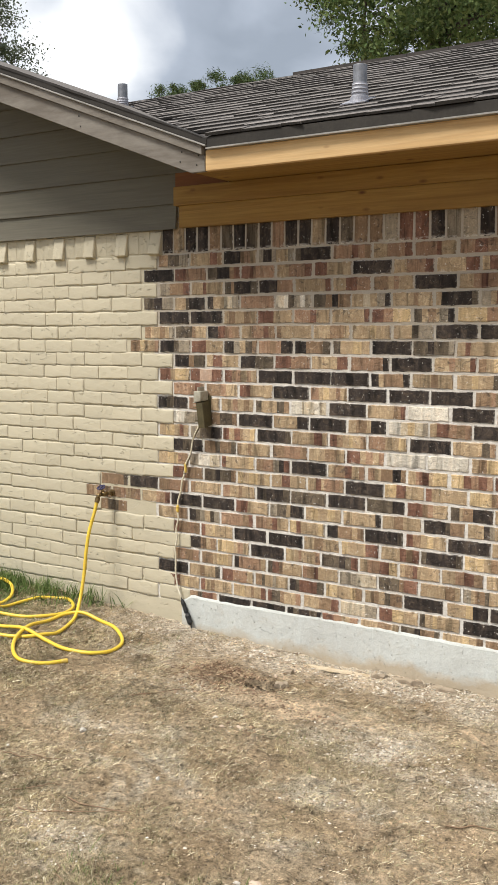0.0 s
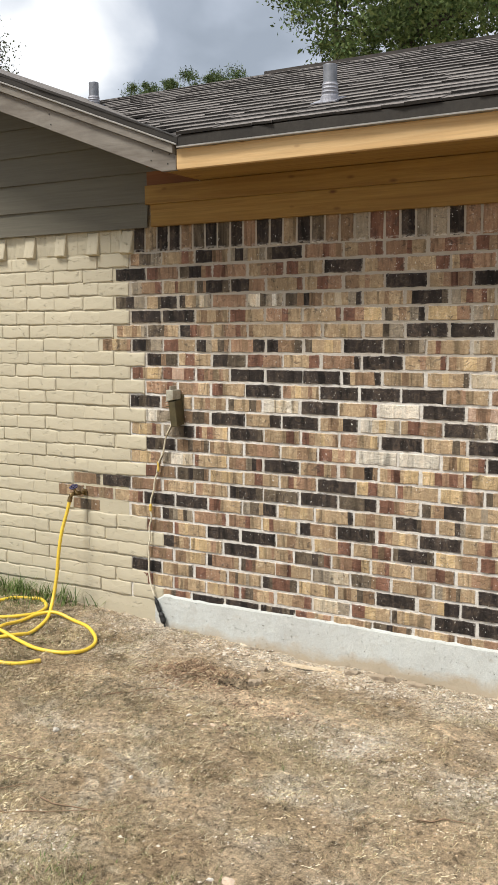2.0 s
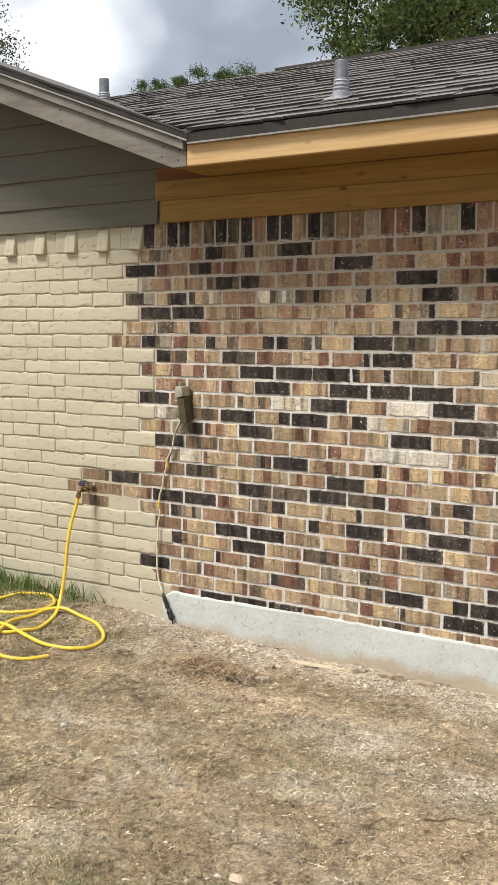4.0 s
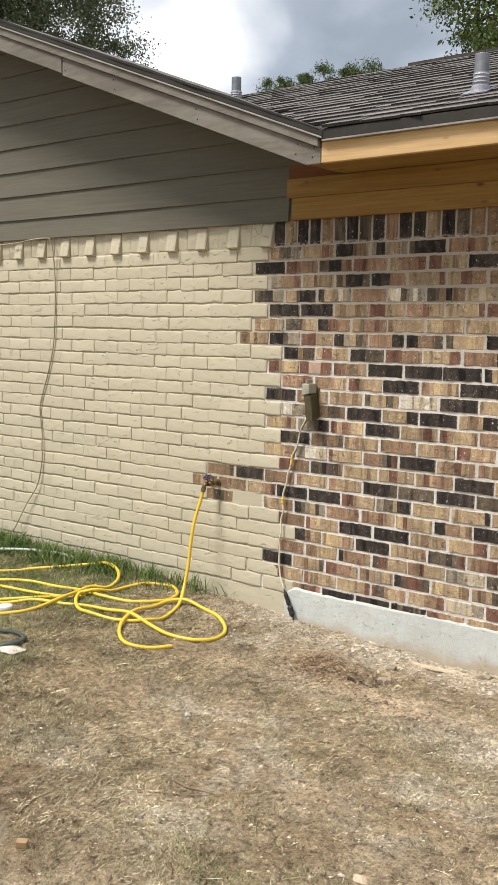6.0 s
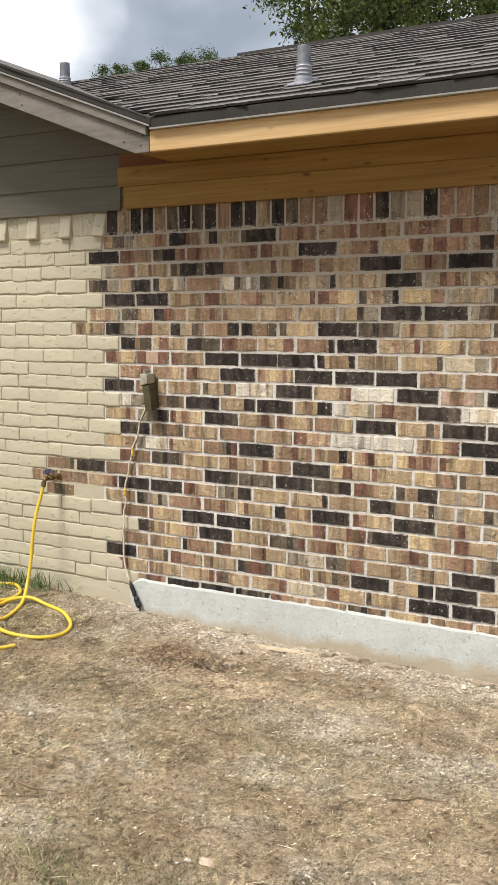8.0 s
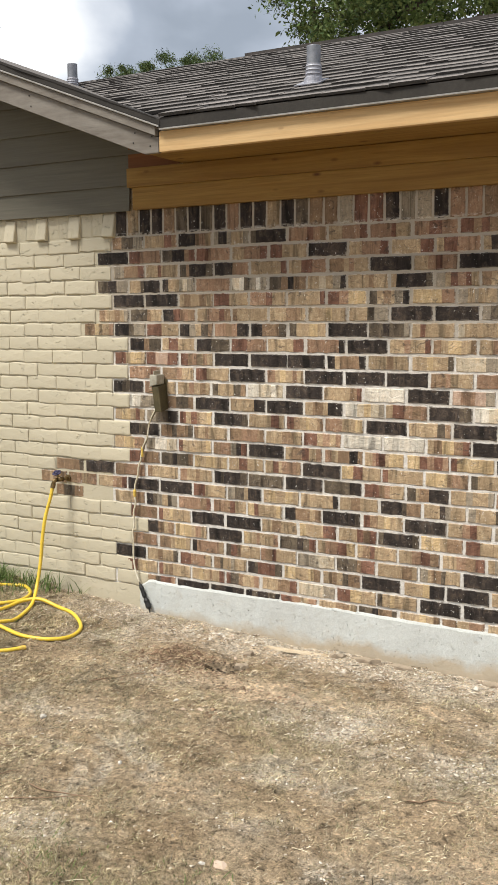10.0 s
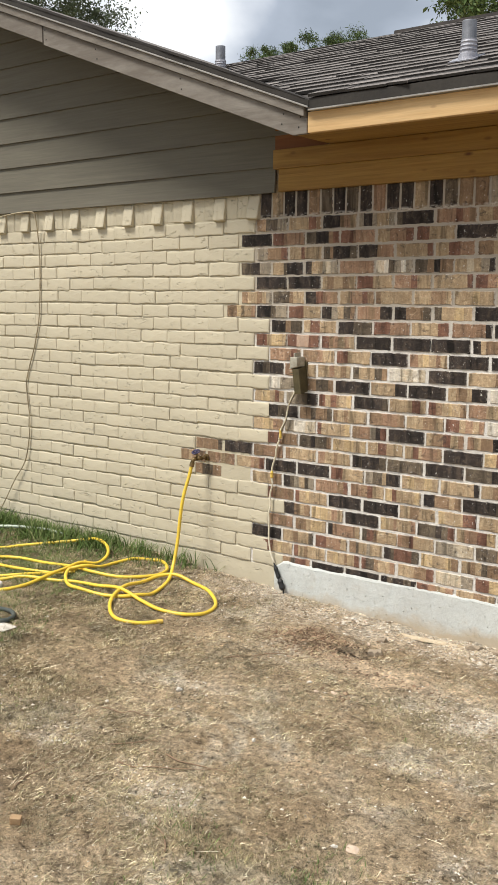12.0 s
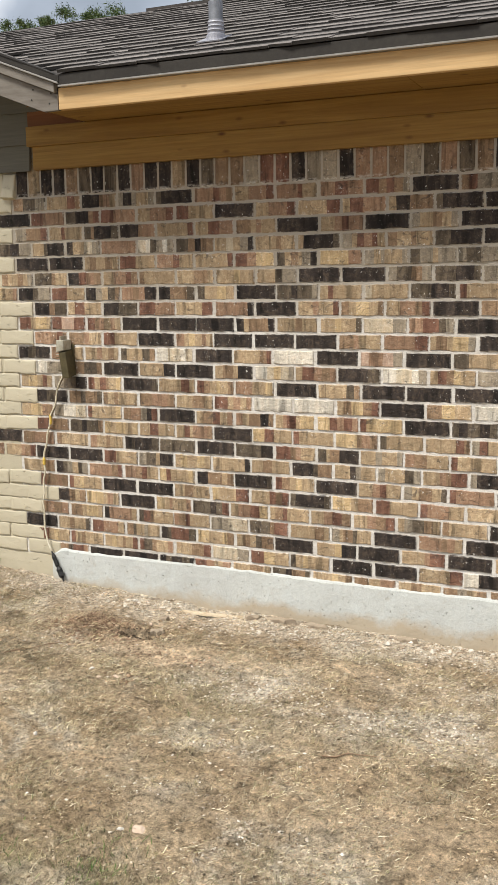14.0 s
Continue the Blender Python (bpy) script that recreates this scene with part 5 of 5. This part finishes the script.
def render_flake(x, y, l, w, turn, seed):
    r = random.Random(seed)
    n = 13
    pts = [(l * math.cos(2 * math.pi * k / n) * r.uniform(0.55, 1.1), w * math.sin(2 * math.pi * k / n) * r.uniform(0.5, 1.1)) for k in range(n)]
    bm = bmesh.new()
    top = [bm.verts.new((px * 0.9, py * 0.88, 0.010 + r.uniform(-0.006, 0.007))) for px, py in pts]
    low = [bm.verts.new((px, py, -0.012)) for px, py in pts]
    hub = bm.verts.new((0, 0, 0.014))
    for k in range(n):
        bm.faces.new((top[k], top[(k + 1) % n], hub))
    bm.faces.new(list(reversed(low)))
    for k in range(n):
        bm.faces.new((low[k], low[(k + 1) % n], top[(k + 1) % n], top[k]))
    bmesh.ops.recalc_face_normals(bm, faces=bm.faces)
    ob = tagged(part("render_flake", bm, FLAKE), "broken flat flake of old render by the footing", "rubble", group="broken render")
    ob.location, ob.rotation_euler = (x, y, ground_z(x, y) + 0.004), (r.uniform(-0.1, 0.1), r.uniform(-0.08, 0.08), turn)


FLAKE = plain("dusty_old_render", (0.36, 0.295, 0.215), (0.24, 0.19, 0.135), 14, 0.95, 60, 0.006)
for i, (x, y, l, w, a) in enumerate(((1.40, -0.075, 0.10, 0.035, 0.05), (1.60, -0.065, 0.085, 0.032, -0.04), (1.27, -0.09, 0.05, 0.03, 0.3), (0.94, -0.50, 0.045, 0.03, 0.2), (2.05, -0.06, 0.07, 0.03, 0.1), (0.88, -0.33, 0.04, 0.025, 0.9))):
    render_flake(x, y, l, w, a, i + 70)


def white_tub():
    thing = tagged(part("plastic_tub", lathe([(0.035, 0.0), (0.040, 0.006), (0.042, 0.028), (0.038, 0.036), (0.012, 0.040)], 20), WHITE_SHEET, smooth=True), "small white plastic tub lying in the grass", "tub")
    thing.location = (-1.255, -1.035, ground_z(-1.255, -1.035) - 0.004)


def wood_offcut():
    thing = tagged(part("wood_offcut", box(-0.018, 0.018, -0.012, 0.012, 0.0, 0.024, 0.002), OFFCUT), "small weathered wood offcut lying in dry grass", "offcut")
    thing.location, thing.rotation_euler = (0.80, -2.57, ground_z(0.80, -2.57)), (0.1, 0.05, 0.6)


white_tub()
wood_offcut()


def lath():
    """A ragged strip of mortar droppings along the footing."""
    bm = bmesh.new()
    edge = [(0.62 * i / 30, 0.016 * (1 + 0.6 * noise.noise((i * 0.5, 0, 2))), 0.016 * (1 + 0.6 * noise.noise((i * 0.5, 5, 2)))) for i in range(31)]
    low = [bm.verts.new((x, -a, -0.006)) for x, a, b in edge] + [bm.verts.new((x, b, -0.006)) for x, a, b in reversed(edge)]
    high = [bm.verts.new((x, -a * 0.7, 0.004 + 0.003 * noise.noise((x * 20, 1, 1)))) for x, a, b in edge] + [bm.verts.new((x, b * 0.7, 0.005)) for x, a, b in reversed(edge)]
    n = len(edge)
    for i in range(n - 1):
        bm.faces.new((high[i], high[i + 1], high[2 * n - 2 - i], high[2 * n - 1 - i]))
    for i in range(2 * n):
        q = (i + 1) % (2 * n)
        bm.faces.new((low[i], low[q], high[q], high[i]))
    thing = tagged(part("mortar_strip", bm, DRIED_MORTAR), "thin pale strip of dried mortar along the footing", "strip")
    thing.location = (0.66, -0.15, ground_z(0.9, -0.14) + 0.002)
    thing.rotation_euler = (0.0, 0.012, 0.10)


lath()


YARD = (-2.6, 3.3, -2.95, -0.03)


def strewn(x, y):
    """The stretch of yard with straw and crumbs: outside a circle round the camera."""
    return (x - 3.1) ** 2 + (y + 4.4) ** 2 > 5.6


def bareness(x, y):
    """1 where the soil is swept clean of straw."""
    b = step(-0.80, -0.30, y + 0.2 * noise.noise((x * 1.7, y * 1.7, 4.4))) * step(-0.55, 0.1, x)
    b = max(b, 1.1 * brownness(x, y), sandiness(x, y) * 1.3, 0.85 * chalkiness(x, y))
    b = max(b, 0.5 * step(1.2, 2.2, x + 0.4 * (y + 1.4)))
    n = noise.noise((x * 1.7 + 9, y * 1.7, 7.7)) + 0.45 * noise.noise((x * 5.1, y * 5.1, 3.3)) + 0.2 * noise.noise((x * 13, y * 13, 1.3))
    return min(1.0, max(b, step(-0.02, 0.25, n)))


def blades(name, count, area, seed, length, width, rise, mat, keep, label, category, bend=0.3):
    """Blades of grass or straw, each a bent strip of its own."""
    r = random.Random(seed)
    verts, faces = [], []
    x0, x1, y0, y1 = area
    made = tries = 0
    while made < count and tries < count * 6:
        tries += 1
        x, y = r.uniform(x0, x1), r.uniform(y0, y1)
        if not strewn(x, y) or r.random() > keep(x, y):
            continue
        made += 1
        z = ground_z(x, y)
        l = r.uniform(*length)
        w = r.uniform(*width)
        a = r.uniform(0, 2 * math.pi)
        p = r.uniform(*rise)
        dx, dy = math.cos(a), math.sin(a)
        px, py = -dy * w / 2, dx * w / 2
        turn = r.uniform(-bend, bend) * l
        droop = r.uniform(0.0, 0.3) * bend * l * math.sin(p)
        m = (x + dx * l * 0.5 * math.cos(p) + px / w * turn * 0.4, y + dy * l * 0.5 * math.cos(p) + py / w * turn * 0.4, z + 0.0025 + l * 0.5 * math.sin(p) + 0.06 * bend * l)
        e = (x + dx * l * math.cos(p) + px / w * turn, y + dy * l * math.cos(p) + py / w * turn, z + 0.0025 + l * math.sin(p) - droop)
        b = len(verts)
        verts += [(x - px, y - py, z), (x + px, y + py, z + 0.001), (m[0] + px, m[1] + py, m[2] + 0.001), (m[0] - px, m[1] - py, m[2]), e]
        faces += [(b, b + 1, b + 2, b + 3), (b + 3, b + 2, b + 4)]
    return tagged(mesh_of(name, verts, faces, mat), label, category, kind="stuff")


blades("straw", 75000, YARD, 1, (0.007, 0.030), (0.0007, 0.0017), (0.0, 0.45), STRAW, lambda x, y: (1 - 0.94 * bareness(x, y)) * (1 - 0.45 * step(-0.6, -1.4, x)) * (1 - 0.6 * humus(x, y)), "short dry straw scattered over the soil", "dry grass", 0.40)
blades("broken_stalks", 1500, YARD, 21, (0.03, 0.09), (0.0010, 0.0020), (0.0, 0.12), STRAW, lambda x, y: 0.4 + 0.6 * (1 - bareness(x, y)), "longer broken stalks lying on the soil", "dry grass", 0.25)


def tufts(name, count, per, seed, mat, keep, label, category):
    """Low worn tufts: blades that spread from one root."""
    r = random.Random(seed)
    verts, faces = [], []
    x0, x1, y0, y1 = YARD
    made = tries = 0
    while made < count and tries < count * 8:
        tries += 1
        cx, cy = r.uniform(x0, x1), r.uniform(y0, y1)
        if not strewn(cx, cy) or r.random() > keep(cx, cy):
            continue
        made += 1
        spread = r.uniform(0.008, 0.03)
        tall = r.uniform(0.35, 1.0)
        for _ in range(r.randint(per // 2, per)):
            x, y = cx + r.gauss(0, spread), cy + r.gauss(0, spread)
            z = ground_z(x, y) - 0.001
            l, w, a, p = r.uniform(0.010, 0.034) * tall, r.uniform(0.0009, 0.0021), r.uniform(0, 6.28), r.uniform(0.1, 1.2)
            dx, dy = math.cos(a) * math.cos(p), math.sin(a) * math.cos(p)
            px, py = -math.sin(a) * w / 2, math.cos(a) * w / 2
            h = l * math.sin(p)
            b = len(verts)
            verts += [(x - px, y - py, z), (x + px, y + py, z), (x + dx * l * 0.55 + px, y + dy * l * 0.55 + py, z + h * 0.57), (x + dx * l * 0.55 - px, y + dy * l * 0.55 - py, z + h * 0.57), (x + dx * l, y + dy * l, z + h * 0.97)]
            faces += [(b, b + 1, b + 2, b + 3), (b + 3, b + 2, b + 4)]
    return tagged(mesh_of(name, verts, faces, mat), label, category, kind="stuff")


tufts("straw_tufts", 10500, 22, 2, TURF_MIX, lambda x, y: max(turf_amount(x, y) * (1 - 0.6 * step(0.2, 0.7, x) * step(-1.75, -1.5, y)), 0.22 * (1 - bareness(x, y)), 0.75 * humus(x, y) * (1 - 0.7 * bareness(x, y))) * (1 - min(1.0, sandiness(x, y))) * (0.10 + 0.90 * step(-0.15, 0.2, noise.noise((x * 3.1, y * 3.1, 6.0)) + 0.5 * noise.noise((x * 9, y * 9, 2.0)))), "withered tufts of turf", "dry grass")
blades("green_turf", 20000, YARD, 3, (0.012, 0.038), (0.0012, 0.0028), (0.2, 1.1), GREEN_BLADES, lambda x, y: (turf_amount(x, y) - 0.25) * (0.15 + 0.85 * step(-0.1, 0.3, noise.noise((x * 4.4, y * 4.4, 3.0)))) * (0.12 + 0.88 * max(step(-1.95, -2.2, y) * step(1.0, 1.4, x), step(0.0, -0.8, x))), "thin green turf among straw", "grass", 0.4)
blades("wall_grass", 6500, (-3.1, -0.42, -0.40, -0.02), 5, (0.03, 0.15), (0.002, 0.0055), (0.45, 1.45), GREEN_BLADES,
       lambda x, y: step(-0.34, -0.04, y - 0.20 * step(-0.9, -0.3, x)) * (0.22 + 0.78 * step(-0.75, -1.6, x)) * (0.22 + 0.78 * step(-0.35, 0.2, noise.noise((x * 6.5, y * 3, 1.0)))), "long green grass along the foot of the wall", "grass", 0.9)
blades("left_lawn", 14000, (-3.1, -0.8, -0.95, -0.1), 6, (0.012, 0.040), (0.0014, 0.003), (0.2, 1.1), GREEN_BLADES, lambda x, y: step(-0.7, -1.7, x + 0.3 * y) * 0.9, "short green lawn by the wall", "grass", 0.6)


def chips(name, count, area, seed, size, mat, keep, label, category):
    r = random.Random(seed)
    verts, faces = [], []
    x0, x1, y0, y1 = area
    made = tries = 0
    while made < count and tries < count * 8:
        tries += 1
        x, y = r.uniform(x0, x1), r.uniform(y0, y1)
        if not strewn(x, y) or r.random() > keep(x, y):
            continue
        made += 1
        s = size[0] + (size[1] - size[0]) * r.random() ** 3
        z = ground_z(x, y) + s * 0.15
        a = r.uniform(0, 3.14)
        c, d = math.cos(a), math.sin(a)
        b = len(verts)
        ring = []
        for q in range(5):
            t = 2 * math.pi * q / 5 + r.uniform(-0.4, 0.4)
            u, v = s * math.cos(t) * r.uniform(0.7, 1.2), s * 0.7 * math.sin(t) * r.uniform(0.7, 1.2)
            ring.append((x + c * u - d * v, y + d * u + c * v, z + s * r.uniform(-0.1, 0.15)))
        verts += ring + [(x + r.uniform(-0.3, 0.3) * s, y + r.uniform(-0.3, 0.3) * s, z + s * r.uniform(0.25, 0.6))]
        faces += [(b + q, b + (q + 1) % 5, b + 5) for q in range(5)]
        faces.append((b + 4, b + 3, b + 2, b + 1, b))
    return tagged(mesh_of(name, verts, faces, mat), label, category, kind="stuff")


chips("gravel", 11000, (-0.75, 3.4, -0.55, -0.015), 11, (0.0016, 0.0075), PEBBLE, lambda x, y: step(-0.5, -0.05, y + 0.25 * noise.noise((x * 3, y * 3, 2))) * step(-0.75, -0.2, x), "chips of mortar and gravel along the footing", "gravel")
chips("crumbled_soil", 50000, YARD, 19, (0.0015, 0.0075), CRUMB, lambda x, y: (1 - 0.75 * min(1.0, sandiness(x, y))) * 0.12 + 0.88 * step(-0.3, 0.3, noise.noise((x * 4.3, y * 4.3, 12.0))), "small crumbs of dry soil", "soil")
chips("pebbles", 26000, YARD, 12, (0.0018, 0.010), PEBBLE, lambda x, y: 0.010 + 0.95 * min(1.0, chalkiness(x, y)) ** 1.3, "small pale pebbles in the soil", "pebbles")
chips("clods", 1500, (0.2, 1.5, -1.2, -0.28), 17, (0.005, 0.016), CLOD, lambda x, y: max(math.exp(-(((x - 0.64) / 0.16) ** 2 + ((y + 0.60) / 0.10) ** 2)), 0.7 * bump_at(x, y, 1.12, -1.09, 0.07, 0.03)), "lumps of brown soil heaped by a dug hole", "soil")
chips("crumbs", 2600, (0.15, 1.6, -1.15, -0.25), 13, (0.003, 0.011), CLOD, lambda x, y: max(math.exp(-(((x - 0.70) / 0.24) ** 2 + ((y + 0.64) / 0.14) ** 2)), 0.5 * bump_at(x, y, 1.15, -0.80, 0.25, 0.05)), "crumbled brown soil round a dug hole", "soil")
blades("dead_stems", 1500, (0.2, 1.2, -1.0, -0.30), 14, (0.02, 0.075), (0.0014, 0.0030), (0.0, 0.40), PINE_NEEDLES, lambda x, y: math.exp(-(((x - 0.64) / 0.15) ** 2 + ((y + 0.60) / 0.08) ** 2)), "brown dead stems heaped by a dug hole", "dead stems", 0.6)
# dark crumbs added so that the hole reads as shaded
chips("damp_crumbs", 700, (0.7, 1.1, -0.72, -0.46), 27, (0.004, 0.012), HOLE_SHADE, lambda x, y: bump_at(x, y, 0.885, -0.585, 0.075, 0.04), "dark soil crumbs standing in for shade in a dug hole", "soil")
chips("slab_rubble", 420, (0.25, 2.9, -0.34, -0.02), 23, (0.006, 0.020), PEBBLE, lambda x, y: max(bump_at(x, y, 0.62, -0.17, 0.16, 0.06), bump_at(x, y, 1.40, -0.22, 0.14, 0.07), 0.8 * bump_at(x, y, 2.25, -0.12, 0.35, 0.05)), "broken mortar lumps heaped along the footing", "rubble")


def twig(x, y, l, a, seed):
    r = random.Random(seed)
    pts = []
    for i in range(6):
        d = l * (i / 5 - 0.5)
        px, py = x + d * math.cos(a) + r.uniform(-0.012, 0.012), y + d * math.sin(a) + r.uniform(-0.012, 0.012)
        pts.append((px - x, py - y, ground_z(px, py) + 0.006))
    ob = tagged(part("twig", tube(pts, 0.003, 5, 0.0015), CLOD), "thin dry twig lying on the ground", "twig", group="fallen twigs")
    ob.location = (x, y, 0)


for i, (x, y, l, a) in enumerate(((0.93, -2.02, 0.34, 0.5), (1.02, -1.94, 0.24, 0.2), (0.72, -1.95, 0.20, 0.9), (0.50, -1.75, 0.26, 0.35), (0.55, -0.92, 0.30, 0.9), (1.22, -2.35, 0.22, 2.4), (0.62, -2.35, 0.24, 1.7), (2.2, -1.35, 0.2, 0.3))):
    twig(x, y, l, a, i)

# ---------------------------------------------------------------- trees beyond the house


def tree(name, x, y, height, trunk_r, crown, clumps, leaves, leaf, mat, label, seed, limbs=7, flat=1.0, gap=0.0, lean=0.0):
    """A tapered trunk, limbs and a crown of small leaves in uneven clumps. crown: centre height, radius across, radius up."""
    r = random.Random(seed)
    g = ground_z(x, y)
    thing = empty(name, label, "tree", at=(x, y, g), group="trees behind the house")
    cz, cr, ch = crown
    bm = bmesh.new()
    spine = [(lean * h / height + 0.12 * math.sin(h * 1.3 + seed), 0.10 * math.cos(h * 1.1 + seed), h) for h in [height * i / 9 for i in range(10)]]
    add_tube(bm, [(px, py, h - 0.1) for px, py, h in spine], trunk_r, 9, trunk_r * 0.18)
    trunk = part("trunk", bm, BARK, thing, smooth=True)
    tips = []
    for i in range(limbs):
        a = 2 * math.pi * i / limbs + r.uniform(-0.5, 0.5)
        h0 = cz - ch * 0.75 + ch * 1.3 * i / limbs
        h0 = min(max(h0, height * 0.2), height * 0.92)
        base = Vector((lean * h0 / height, 0, h0))
        reach = cr * r.uniform(0.6, 0.95)
        end = base + Vector((math.cos(a) * reach, math.sin(a) * reach, r.uniform(0.05, 0.35) * reach))
        mid = (base + end) / 2 + Vector((r.uniform(-0.2, 0.2), r.uniform(-0.2, 0.2), r.uniform(-0.25, 0.3))) * reach * 0.5
        bm = bmesh.new()
        line = smooth_line([base, base.lerp(mid, 0.55) + Vector((0, 0, 0.12)), mid, mid.lerp(end, 0.55) - Vector((0, 0, 0.1)), end], 4)
        add_tube(bm, line, trunk_r * 0.36, 6, 0.012)
        for q in range(3):
            p = line[int(len(line) * (0.45 + 0.17 * q))]
            d = Vector((r.uniform(-1, 1), r.uniform(-1, 1), r.uniform(-0.1, 0.8))) * reach * 0.3
            add_tube(bm, [p, p + d * 0.5 + Vector((0, 0, 0.06)), p + d], trunk_r * 0.13, 5, 0.006)
            tips.append(p + d)
        part("limb", bm, BARK, thing, smooth=True)
        tips.append(end)
    centres = []
    while len(centres) < clumps:
        if r.random() < 0.30 and tips:
            c = r.choice(tips) + Vector((r.gauss(0, 0.3), r.gauss(0, 0.3), r.gauss(0, 0.25)))
        else:
            v = Vector((r.uniform(-1, 1), r.uniform(-1, 1), r.uniform(-1, 1)))
            if not 0.30 < v.length < 1.0:
                continue
            c = Vector((v.x * cr + lean * 0.8, v.y * cr, cz + v.z * ch))
        if noise.noise(c * 0.55 + Vector((seed * 3.1, 0, 0))) < -0.28 + gap:
            continue
        centres.append(c)
    verts, faces = [], []
    for c in centres:
        size = r.uniform(0.22, 0.52) * (cr / 3.2) ** 0.5
        for _ in range(leaves // clumps):
            d = Vector((r.gauss(0, 0.55), r.gauss(0, 0.55), r.gauss(0, 0.40 * flat))) * size
            p = c + d
            n = Vector((r.uniform(-1, 1), r.uniform(-1, 1), r.uniform(-0.6, 1))).normalized()
            u = n.orthogonal().normalized()
            u = Matrix.Rotation(r.uniform(0, 6.28), 3, n) @ u
            v = n.cross(u)
            l, w = leaf[0] * r.uniform(0.6, 1.25), leaf[1] * r.uniform(0.6, 1.25)
            b = len(verts)
            verts += [tuple(p - u * l), tuple(p + v * w - n * w * 0.3), tuple(p + u * l), tuple(p - v * w - n * w * 0.3)]
            faces.append((b, b + 1, b + 2, b + 3))
    crown_ob = mesh_of("crown", verts, faces, mat, thing)
    crown_ob["kind"] = "stuff"
    return thing


tree("oak_tree", -4.15, 14.5, 12.5, 0.26, (9.3, 3.3, 3.0), 400, 80000, (0.055, 0.028), LEAF_OAK, "dense dark green oak behind the roof", 3, limbs=9, gap=-0.2)
tree("oak_tree", 0.6, 15.5, 12.0, 0.26, (8.6, 3.2, 3.2), 280, 46000, (0.062, 0.032), LEAF_OAK, "dense dark green oak behind the roof", 8, limbs=8, gap=-0.2)
tree("pine_tree", -6.55, 14.2, 12.0, 0.080, (9.2, 1.5, 2.4), 60, 20000, (0.058, 0.0085), LEAF_PINE, "tall pine with twisting bare limbs behind the roof", 12, limbs=9, gap=0.06, lean=1.5)
tree("elm_tree", -19.7, 14.5, 12.5, 0.22, (9.6, 3.2, 2.6), 420, 76000, (0.046, 0.027), LEAF_PALE, "pale leaved open tree beyond the gable", 21, limbs=9, gap=-0.06)
tree("elm_tree", -23.4, 17.0, 13.0, 0.22, (9.8, 3.4, 3.2), 260, 36000, (0.050, 0.030), LEAF_PALE, "pale leaved open tree beyond the gable", 25, limbs=8, gap=-0.06)
for i, (x, y, h) in enumerate(((-16.2, 24.0, 10.7), (-17.6, 25.0, 10.8), (-14.9, 24.5, 10.75), (-18.9, 25.5, 10.75))):
    tree("pine_tree", x, y, h - 0.3, 0.16, (h - 1.5, 1.30, 1.5), 90, 22000, (0.070, 0.014), LEAF_PINE, "distant rounded pine top over the ridge", 30 + i, limbs=6, gap=-0.5)

# ---------------------------------------------------------------- the bricks
build_bare()
build_painted()
